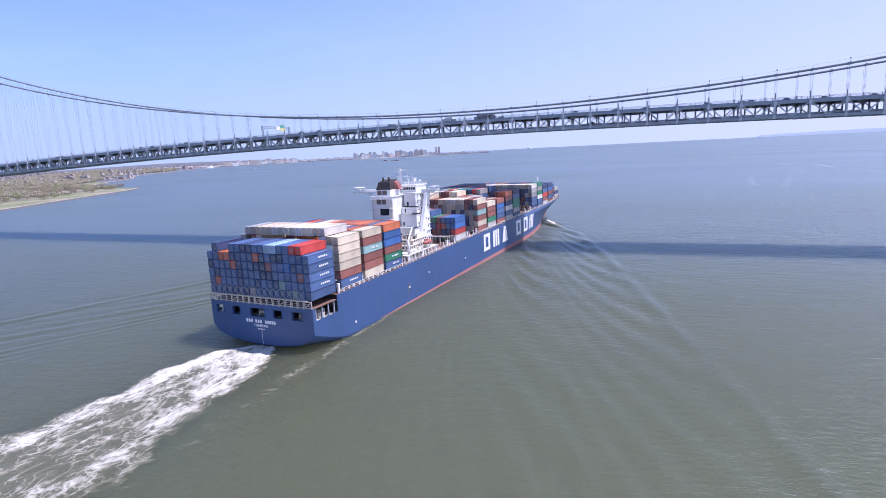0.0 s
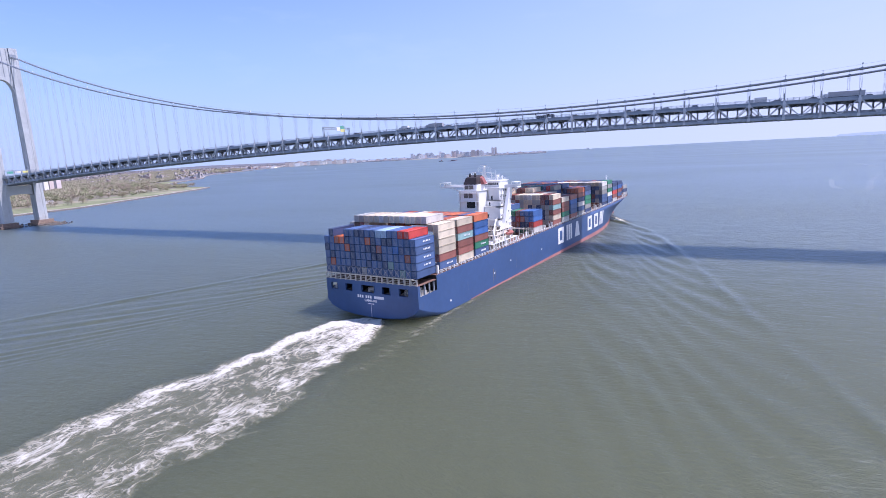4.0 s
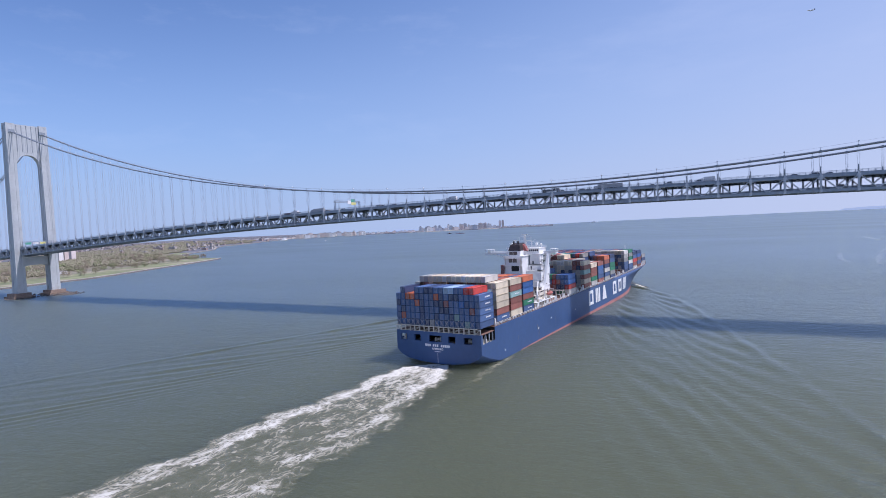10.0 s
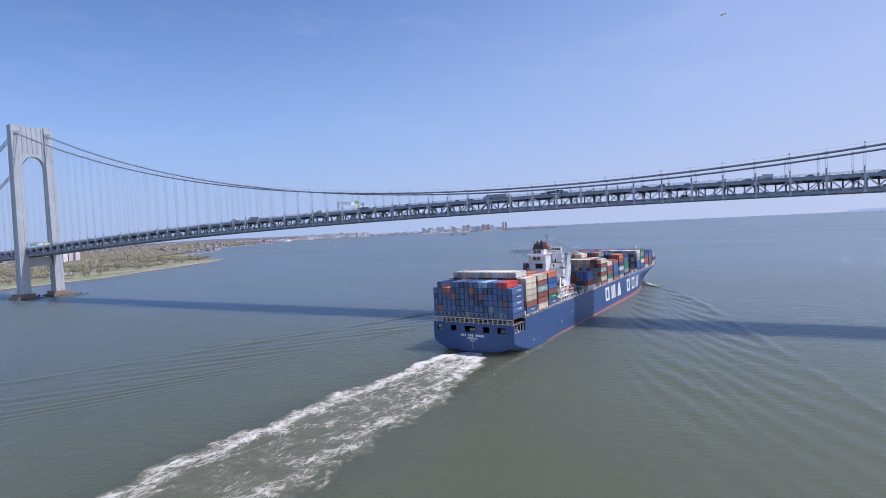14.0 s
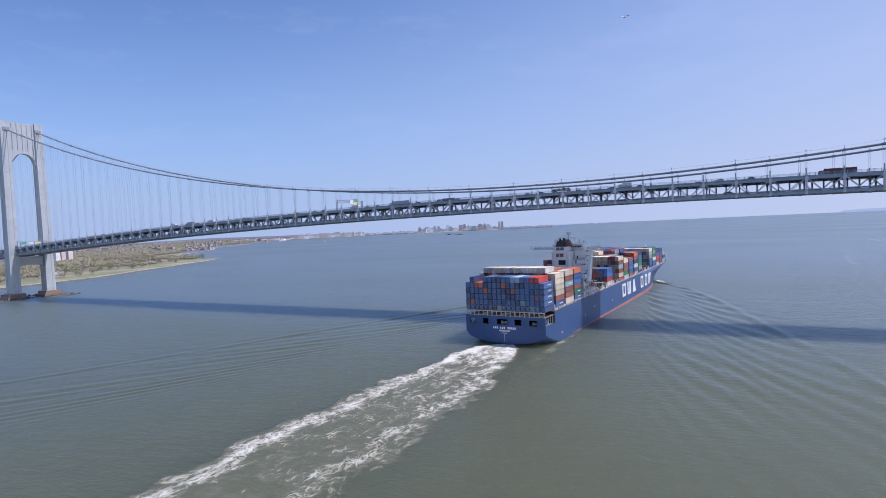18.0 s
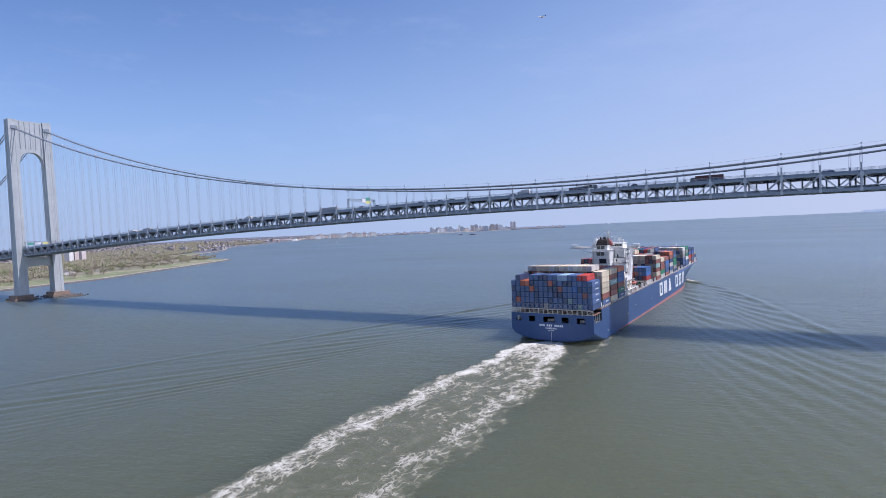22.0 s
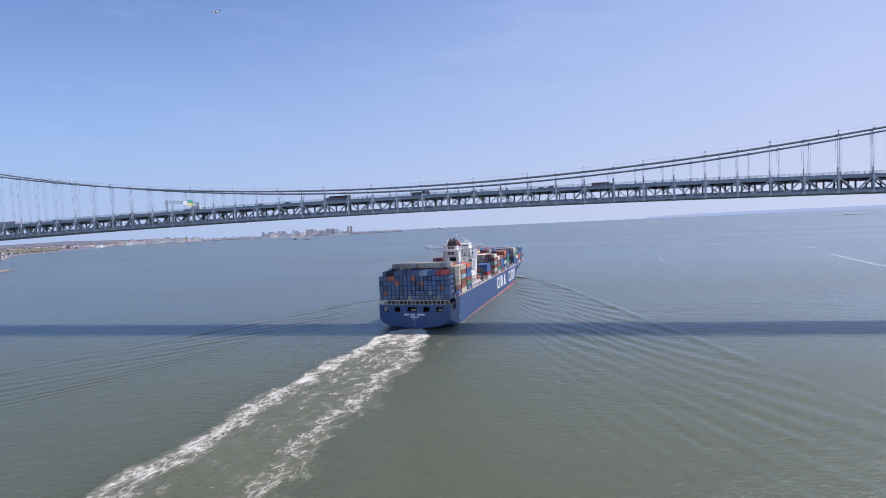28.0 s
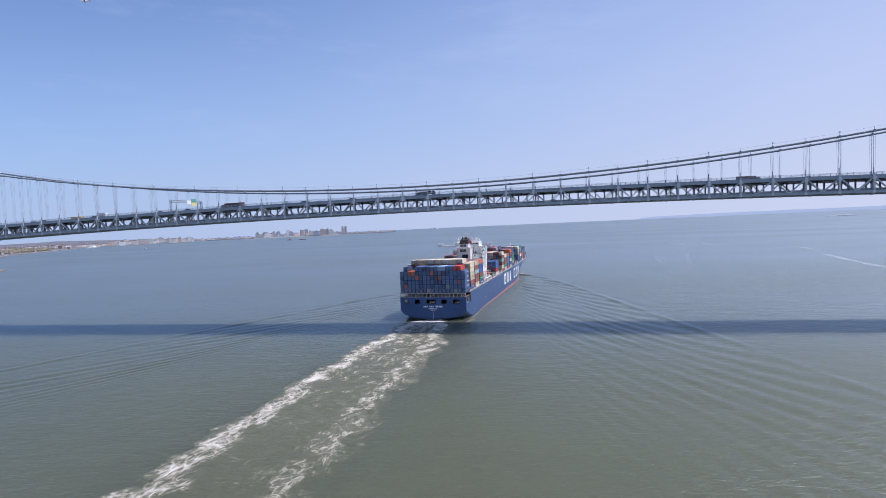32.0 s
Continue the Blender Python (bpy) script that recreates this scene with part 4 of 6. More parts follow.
    # solid terraces stepping down abaft the block
    for a0, a1, b0, b1, z0, z1 in ((9.0, 16.6, 80.2, 84.0, 34.5, 37.2), (9.0, 17.2, 78.4, 84.0, 28.8, 34.1), (9.0, 17.6, 75.4, 84.0, 24.2, 28.4), (9.4, 15.2, 82.0, 87.0, 37.4, 43.0)):
        bm = bmesh.new()
        box(bm, a0, a1, b0, b1, z0, z1)
        box(bm, a0, a1 + 0.25, b0 - 0.25, b1, z1 - 0.18, z1, 0)
        for k in range(3):
            box(bm, a1, a1 + 0.04, b0 + 0.9 + 1.3 * k, b0 + 1.4 + 1.3 * k, z0 + 1.2, z0 + 1.8, 1)
        box(bm, a0 + 1.4, a0 + 2.2, b0 - 0.04, b0, z0 + 0.1, z0 + 2.0, 1)
        part("terrace", bm, [WHITE, GLASS], house)
    for a, b in ((2.4, 77.0), (5.2, 77.0), (3.8, 79.6)):
        bm = bmesh.new()
        beam(bm, (a, b, 48.2), (a, b, 50.6), 1.0, sides=10)
        part("exhaust_pipe", bm, BLACK, house)
    # navigation bridge and its wings
    bm = bmesh.new()
    box(bm, -6.5, 13.0, 87.0, 96.5, 43.1, 46.0)
    box(bm, -6.9, 13.4, 86.4, 97.0, 46.0, 46.3)
    window_row(bm, 87.0, [5 + 1.15 * k for k in range(7)], 44.3, 0.9, 1.1, 1)
    part("wheelhouse", bm, [WHITE, GLASS], house, "white wheelhouse with a dark window band")
    for i, (a0, a1, b0, b1, z0, z1) in enumerate(((8.4, 14.5, 78.0, 85.0, 34.2, 34.4), (8.4, 16.0, 76.0, 85.0, 28.5, 28.7), (8.4, 17.5, 74.5, 85.0, 22.8, 23.0))):
        bm = bmesh.new()
        box(bm, a0, a1, b0, b1, z0, z1)
        part("after_deck", bm, WHITE, house)
        bm = bmesh.new()
        box(bm, a0 + 0.4, a0 + 3.6, b1 - 3.2, b1 - 0.2, z1, z1 + 2.6)
        part("deck_cabin", bm, WHITE, house)
        bm = bmesh.new()
        for k in range(3):
            box(bm, a0, a1, b0, b0 + 0.06, z1 + 0.35 * (k + 1), z1 + 0.35 * (k + 1) + 0.05)
            box(bm, a1 - 0.06, a1, b0, b1, z1 + 0.35 * (k + 1), z1 + 0.35 * (k + 1) + 0.05)
        for q in (a0, (a0 + a1) / 2, a1 - 0.1):
            box(bm, q, q + 0.1, b0, b0 + 0.1, z1, z1 + 1.1)
        part("railing", bm, WHITE, house)
    for s, a0, a1 in ((-1, -21.4, -4.5), (1, 15.5, 22.4)):
        bm = bmesh.new()
        box(bm, a0, a1, 87.2, 91.4, 42.9, 43.2)
        box(bm, a0, a1, 87.1, 87.22, 43.2, 44.4 if s > 0 else 43.5)
        for k in range(3):
            box(bm, a0, a1, 87.1, 87.16, 43.5 + 0.3 * k, 43.56 + 0.3 * k)
        box(bm, a0, a1, 91.35, 91.5, 43.2, 44.4)
        e0, e1 = (a0, a0 + 4.2) if s < 0 else (a1 - 3.2, a1)
        box(bm, e0, e1, 87.0, 91.6, 45.4, 45.6)
        for x in (e0 + 0.15, e1 - 0.15):
            for y in (87.2, 91.4):
                box(bm, x - 0.12, x + 0.12, y - 0.12, y + 0.12, 43.2, 45.4)
        beam(bm, (a0 + 5 if s < 0 else a1, 89.2, 42.9), (-4.5 if s < 0 else 15.5, 89.2, 39.0), 0.3)
        part("bridge_wing", bm, WHITE, house)
    # big gusset that carries the starboard wing, sloping down to the deck
    bm = bmesh.new()
    prof = ((76.5, 24.1), (83.5, 24.1), (89.0, 43.0), (86.2, 43.0), (79.0, 26.5))
    sides = [[bm.verts.new((a, b, z)) for b, z in prof] for a in (17.6, 19.0)]
    for i in range(5):
        bm.faces.new((sides[0][i], sides[0][(i + 1) % 5], sides[1][(i + 1) % 5], sides[1][i]))
    bm.faces.new(sides[0]), bm.faces.new(sides[1])
    for b, z in ((81.2, 27.0), (83.8, 32.0), (86.0, 37.5)):
        beam(bm, (18.95, b, z), (19.06, b, z), 0.8, sides=8, mat=1)
    part("wing_support", bm, [WHITE, DARK], house, "tall tapered white column under the bridge wing")
    # stair flights on the after side
    for i in range(8):
        z = 19.9 + 2.9 * i
        bm = bmesh.new()
        box(bm, 9.0, 15.0, 83.0, 85.0, z - 0.12, z)
        box(bm, 9.0, 15.0, 83.0, 83.06, z + 0.95, z + 1.03)
        for a in (9.0, 11.0, 13.0, 14.9):
            box(bm, a, a + 0.08, 83.0, 83.08, z, z + 1.0)
        beam(bm, (9.6 if i % 2 else 14.4, 83.8, z), (14.4 if i % 2 else 9.6, 83.8, z + 2.9), 0.6, 0.14)
        part("stair_landing", bm, WHITE, house)
    # mast, radar and small gear on the top
    bm = bmesh.new()
    beam(bm, (3.0, 91, 46.3), (3.0, 91, 53.6), 1.1, sides=8)
    beam(bm, (1.2, 91, 46.3), (3.0, 91, 51.0), 0.25)
    beam(bm, (4.8, 91, 46.3), (3.0, 91, 51.0), 0.25)
    box(bm, -0.8, 6.8, 90.8, 91.2, 50.2, 50.45)
    box(bm, 0.6, 5.4, 90.85, 91.15, 52.4, 52.6)
    box(bm, 1.2, 4.8, 90.3, 90.6, 53.6, 53.95)
    for k in range(7):
        box(bm, 0.2, 5.8, 90.2, 91.8, 47.2 + 0.95 * k, 47.28 + 0.95 * k) if k % 3 == 0 else None
        box(bm, 2.2, 2.32, 90.3, 90.42, 46.3 + k, 47.3 + k)
    part("radar_mast", bm, WHITE, house)
    for a, h in ((-2.6, 4.4), (7.4, 3.8), (10.4, 3.2), (-5.6, 3.0)):
        bm = bmesh.new()
        beam(bm, (a, 90, 46.3), (a, 90, 46.3 + h), 0.4, sides=6)
        box(bm, a - 1.1, a + 1.1, 89.8, 90.2, 46.3 + h - 0.35, 46.3 + h)
        box(bm, a - 0.8, a + 0.8, 89.9, 90.1, 46.3 + h * 0.6, 46.3 + h * 0.6 + 0.2)
        part("lamp_mast", bm, WHITE, house)
    for a, z0, z1 in ((-4.6, 46.3, 50.5), (-0.6, 50.4, 52.6), (6.6, 50.4, 52.6), (9.0, 46.3, 51.2), (11.4, 46.3, 49.6)):
        bm = bmesh.new()
        beam(bm, (a, 91, z0), (a, 91, z1), 0.16, sides=6)
        box(bm, a - 0.5, a + 0.5, 90.95, 91.05, z1 - 0.6, z1 - 0.5)
        part("aerial", bm, WHITE, house)
    for a, b, r in ((9.6, 92, 0.8), (-5.2, 92.5, 0.85), (11.8, 93, 0.55)):
        bm = bmesh.new()
        bmesh.ops.create_uvsphere(bm, u_segments=14, v_segments=8, radius=r, matrix=pose(a, b, 47.4 + r))
        beam(bm, (a, b, 46.3), (a, b, 47.7), 0.3, sides=6)
        for f in bm.faces:
            f.smooth = True
        part("antenna_dome", bm, WHITE, house)
    bm = bmesh.new()
    for y in (86.6, 96.8):
        for z in (46.65, 47.0, 47.35):
            box(bm, -6.8, 13.2, y - 0.04, y + 0.04, z - 0.04, z + 0.04)
    for k in range(11):
        for y in (86.6, 96.8):
            box(bm, -6.8 + 2.0 * k, -6.7 + 2.0 * k, y - 0.04, y + 0.04, 46.3, 47.35)
    part("top_railing", bm, WHITE, house)
    # boat deck with the starboard lifeboat in its davits
    bm = bmesh.new()
    box(bm, 8.0, 21.6, 60.5, 87.5, 19.2, 19.5)
    for b in (62, 68, 74, 80, 86):
        box(bm, 21.0, 21.4, b - 0.2, b + 0.2, 16.2, 19.2)
        box(bm, 9.0, 9.4, b - 0.2, b + 0.2, 16.2, 19.2)
    part("boat_deck", bm, WHITE, house)
    for a0, a1, b0, b1, z0, z1 in ((8.8, 18.8, 66.0, 83.4, 16.2, 19.18), (8.8, 18.8, 69.0, 83.4, 19.5, 21.9), (8.8, 18.8, 71.0, 83.4, 22.04, 23.96)):
        bm = bmesh.new()
        box(bm, a0, a1, b0, b1, z0, z1)
        box(bm, a0 - 0.3, a1 + 0.3, b0 - 0.5, b1, z1, z1 + 0.14)
        k = a0 + 0.8
        while k < a1 - 0.8:
            box(bm, k, k + 0.7, b0 - 0.05, b0, z0 + 1.2, z0 + 2.0, 1)
            box(bm, k - 0.6, k - 0.5, b0 - 0.45, b0 - 0.38, z1, z1 + 1.1)
            k += 1.7
        for y in (b0 + 0.9, b0 + 2.6, b0 + 4.3, b0 + 6.0, b0 + 7.7, b0 + 9.4, b0 + 11.1):
            box(bm, a1, a1 + 0.05, y, y + 0.7, z0 + 1.2, z0 + 2.0, 1)
        for dz in (0.45, 0.8, 1.1):
            box(bm, a0, a1 + 0.2, b0 - 0.45, b0 - 0.38, z1 + dz, z1 + dz + 0.06)
        part("deckhouse", bm, [CREAM, GLASS], house, "cream deckhouse with a row of small windows")
    rng = random.Random(5)
    for k in range(34):
        a, b, z = (rng.uniform(12.0, 18.0), rng.uniform(71.5, 76.0), 24.1) if k % 2 else (rng.uniform(19.9, 21.2), rng.uniform(61, 86), 19.5)
        w, d, h = rng.uniform(0.4, 1.3), rng.uniform(0.4, 1.4), rng.uniform(0.5, 1.9)
        bm = bmesh.new()
        if k % 3:
            box(bm, a - w / 2, a + w / 2, b - d / 2, b + d / 2, z, z + h)
            box(bm, a - w / 2 - 0.05, a + w / 2 + 0.05, b - d / 2 - 0.05, b + d / 2 + 0.05, z + h, z + h + 0.08)
        else:
            beam(bm, (a, b, z), (a, b, z + h), 0.35, sides=8)
            beam(bm, (a, b, z + h), (a, b, z + h + 0.4), 0.8, sides=8)
        part("deck_locker" if k % 3 else "ventilator", bm, (WHITE, BUFF, CREAM, grille)[k % 4], house)
    # pipe runs and ladders on the after faces
    for a, z0, z1 in ((-1.2, 17, 42), (0.2, 17, 33), (7.8, 20, 42), (8.4, 17, 40), (6.2, 17, 33.5)):
        bm = bmesh.new()
        beam(bm, (a, 72.85, z0), (a, 72.85, z1), 0.3, sides=6)
        part("casing_pipe", bm, (BUFF, CREAM)[a > 1], house)
    for z in (19.9, 25.7, 31.5, 37.3):
        for a, w in ((10.2, 1.0), (12.8, 0.8), (14.2, 0.6)):
            bm = bmesh.new()
            box(bm, a, a + w, 83.94, 84.0, z + 0.1, z + 2.1)
            part("door", bm, grille, house)
    bm = bmesh.new()
    bmesh.ops.create_uvsphere(bm, u_segments=16, v_segments=10, radius=1, matrix=Matrix.LocRotScale((21.0, 80.2, 22.0), None, (1.25, 3.5, 1.05)))
    box(bm, 20.4, 21.6, 78.0, 79.6, 22.9, 23.7)
    part("lifeboat", bm, ORANGE, house, "enclosed orange lifeboat in its davits")
    for b in (76.6, 83.8):
        bm = bmesh.new()
        beam(bm, (19.3, b, 19.5), (19.4, b, 24.2), 0.35)
        beam(bm, (19.4, b, 24.2), (22.0, b, 23.9), 0.3)
        beam(bm, (22.0, b, 23.9), (21.4, b, 22.8), 0.12)
        part("davit", bm, WHITE, house)
    # provision crane and accommodation ladder gear
    bm = bmesh.new()
    beam(bm, (20.6, 64, 19.5), (20.6, 64, 25.5), 1.0, sides=8)
    beam(bm, (20.6, 64, 25.2), (17.0, 74, 29.0), 0.5)
    part("provision_crane", bm, WHITE, house)
    for b in (59.4, 102.2):
        bm = bmesh.new()
        for a in range(-20, 22, 4):
            box(bm, a - 0.2, a + 0.2, b - 0.3, b + 0.3, 16.2, 20.5)
        box(bm, -21, 21, b - 0.5, b + 0.5, 20.3, 20.6)
        part("lashing_bridge", bm, BUFF, ship)


def build_bow():
    bm = bmesh.new()
    bs = [302, 310, 318, 325, 331, 336, 340, 343.5, LOA]
    for s in (-1, 1):
        for b0, b1 in zip(bs, bs[1:]):
            v = [bm.verts.new((s * (deck_half(b) + d), b, deck_height(b) + z)) for b, z, d in ((b0, 0, -0.02), (b1, 0, -0.02), (b1, 0.8, 0.05), (b0, 0.8 if b0 > 302 else 0.2, 0.05))]
            bm.faces.new(v)
    bmesh.ops.solidify(bm, geom=bm.faces[:], thickness=0.15)
    part("bow_bulwark", bm, HULL, ship)
    bm = bmesh.new()
    beam(bm, (0, 322, 19), (0, 322, 35), 0.8, sides=8)
    box(bm, -2.2, 2.2, 321.8, 322.2, 31, 31.3)
    box(bm, -1.2, 1.2, 321.8, 322.2, 34, 34.2)
    part("foremast", bm, WHITE, ship, "white foremast on the forecastle")
    bm = bmesh.new()
    box(bm, -9, 9, 317.5, 317.9, 18.8, 22.0)
    part("breakwater", bm, WHITE, ship)


build_hull()
build_containers()
build_side_rails()
build_house()
build_bow()

# ---- wake and bow waves ----
def kelvin(behind, lateral):
    """Height of a steady ship-wave pattern behind a moving point, for a speed of 6.9 m/s."""
    k0 = 9.81 / 6.9 ** 2
    out = np.zeros_like(behind)
    behind, lateral = behind.astype(np.float32), lateral.astype(np.float32)
    thetas = np.linspace(-1.27, -0.58, 520)
    for th in thetas:
        sec = 1 / math.cos(th)
        amp = 0.5 * sec ** 0.85 * min(1.0, (abs(th) - 0.58) / 0.25) * min(1.0, (1.28 - abs(th)) / 0.16)
        out += amp * np.cos(k0 * sec * sec * (behind * math.cos(th) + lateral * math.sin(th)))
    return out / len(thetas)


def wave_height(X, Y):
    A = np.abs(X)
    back = np.clip(316 - Y, 0, None)
    off = np.where(X > 0, np.interp(back, [0, 70, 140, 420], [0, 26, 31, 34]), 13.0 * np.clip(back / 70, 0, 1))
    lat = np.clip(A - off, 0, None)
    z = kelvin(back, lat) * np.where(X > 0, 2.7, 1.5)
    # shoulder waves fan off nearer the hull
    z += 0.5 * kelvin(np.clip(236 - Y, 0, None), np.clip(A - 20, 0, None)) * 3.4 * (Y < 236)
    z *= 0.8 + 0.45 * np.sin(X * 0.051 + 1.7 * np.sin(Y * 0.023)) * np.sin(Y * 0.037 + 1.3 * np.sin(X * 0.031 + 1))
    z *= np.clip(back / 12, 0, 1)
    wedge = np.clip(1.25 - (A - 20) / (0.40 * back + 8), 0, 1)
    calm = np.clip((A - BEAM * np.clip(1 - (np.clip(Y - 205, 0, None) / 122) ** 2, 0, 1) + 2) / np.where(Y > 205, 7.0, 16.0), 0.0, 1)
    z = z * wedge * np.where(Y < 0, np.maximum(calm, 0.12), np.maximum(calm, 0.05))
    z = np.clip(z, -0.75, 0.95)
    # the steep outermost crest along each arm
    d = A - (0.352 * back + off)
    z += 1.2 * np.exp(-((d + 1) / 5.0) ** 2) * np.cos(d * 0.45 + 0.4) * np.clip(1.3 - back / 420, 0.35, 1) * np.clip(back / 16, 0, 1) * (0.8 + 0.3 * np.sin(back * 0.06))
    fade = np.clip((300 - A) / 56, 0, 1) * np.clip((Y + 345) / 60, 0, 1) * np.clip((408 - Y) / 80, 0, 1)
    fade = fade * fade * (3 - 2 * fade)
    # the sheet itself dips under the open water only far away
    sheet = np.clip((1180 - A) / 240, 0, 1) * np.clip((Y + 980) / 240, 0, 1) * np.clip((1280 - Y) / 240, 0, 1)
    z = np.clip(z, -0.76, 1.7)
    return -0.06 + 0.42 * sheet + 0.61 * fade * z


def foam_material():
    """White water: creamy churned foam where the mask is strong, torn into threads where it thins, clear elsewhere."""
    m = bpy.data.materials.new("foam")
    m.use_nodes = True
    n, l = m.node_tree.nodes, m.node_tree.links
    out, b = n["Material Output"], n["Principled BSDF"]
    b.inputs["Roughness"].default_value = 0.7

    def calc(op, a, c, d=None):
        k = n.new("ShaderNodeMath")
        k.operation = op
        for slot, v in zip(k.inputs, (a, c, d)):
            if v is None:
                continue
            if isinstance(v, (int, float)):
                slot.default_value = v
            else:
                l.new(v, slot)
        return k.outputs[0]

    def cloud(vec, scale, detail, rough):
        k = n.new("ShaderNodeTexNoise")
        k.inputs["Scale"].default_value, k.inputs["Detail"].default_value, k.inputs["Roughness"].default_value = scale, detail, rough
        l.new(vec, k.inputs["Vector"])
        return k

    def swirled(vec, scale, detail, amount):
        """The place pushed about by a noise, for curling threads."""
        k = cloud(vec, scale, detail, 0.55)
        c = n.new("ShaderNodeVectorMath")
        c.operation = "SUBTRACT"
        l.new(k.outputs["Color"], c.inputs[0])
        c.inputs[1].default_value = (0.5, 0.5, 0.5)
        w = n.new("ShaderNodeVectorMath")
        w.operation = "MULTIPLY_ADD"
        l.new(c.outputs[0], w.inputs[0])
        w.inputs[1].default_value = (amount, amount, 0)
        l.new(vec, w.inputs[2])
        return w.outputs[0]

    foam, film = n.new("ShaderNodeAttribute"), n.new("ShaderNodeAttribute")
    foam.attribute_name, film.attribute_name = "foam", "film"
    flat = n.new("ShaderNodeMapping")
    flat.inputs["Scale"].default_value = (1.0, 0.6, 0.0)
    l.new(n.new("ShaderNodeNewGeometry").outputs["Position"], flat.inputs["Vector"])
    big = swirled(flat.outputs["Vector"], 0.08, 2, 7.0)
    curl = swirled(big, 0.33, 3, 2.6)
    clots = cloud(big, 0.20, 6, 0.6).outputs["Fac"]
    threads = calc("ABSOLUTE", calc("SUBTRACT", cloud(curl, 0.34, 2.5, 0.5).outputs["Fac"], 0.5), 0)
    threads = calc("MULTIPLY_ADD", threads, -8.0, 1.0)
    fine = calc("ABSOLUTE", calc("SUBTRACT", cloud(curl, 0.95, 2.5, 0.5).outputs["Fac"], 0.5), 0)
    fine = calc("MULTIPLY_ADD", fine, -5.5, 0.95)
    lace = calc("MAXIMUM", calc("MAXIMUM", threads, calc("MULTIPLY", fine, 0.8)), -0.5)
    body = calc("MULTIPLY_ADD", clots, 2.5, -1.25)
    level = calc("ADD", calc("MULTIPLY_ADD", lace, 0.95, body), calc("MULTIPLY_ADD", foam.outputs["Fac"], 2.4, -1.55))
    r = n.new("ShaderNodeMapRange")
    r.interpolation_type = "SMOOTHSTEP"
    r.inputs["From Min"].default_value, r.inputs["From Max"].default_value = -0.12, 1.5
    l.new(level, r.inputs["Value"])
    tone = n.new("ShaderNodeValToRGB")
    ramp = tone.color_ramp
    ramp.elements[0].color, ramp.elements[1].color = (0.17, 0.18, 0.115, 1), (0.64, 0.625, 0.55, 1)
    ramp.elements.new(0.4).color = (0.33, 0.32, 0.24, 1)
    l.new(r.outputs["Result"], tone.inputs["Fac"])
    l.new(tone.outputs["Color"], b.inputs["Base Color"])
    cover = calc("MAXIMUM", calc("POWER", r.outputs["Result"], 0.55), calc("MULTIPLY", film.outputs["Fac"], 0.55))
    tr = n.new("ShaderNodeBsdfTransparent")
    sh = n.new("ShaderNodeMixShader")
    l.new(cover, sh.inputs["Fac"])
    l.new(tr.outputs[0], sh.inputs[1])
    l.new(b.outputs[0], sh.inputs[2])
    l.new(sh.outputs[0], out.inputs["Surface"])
    bp = n.new("ShaderNodeBump")
    bp.inputs["Strength"].default_value, bp.inputs["Distance"].default_value = 0.7, 0.5
    l.new(level, bp.inputs["Height"])
    l.new(bp.outputs["Normal"], b.inputs["Normal"])
    return m


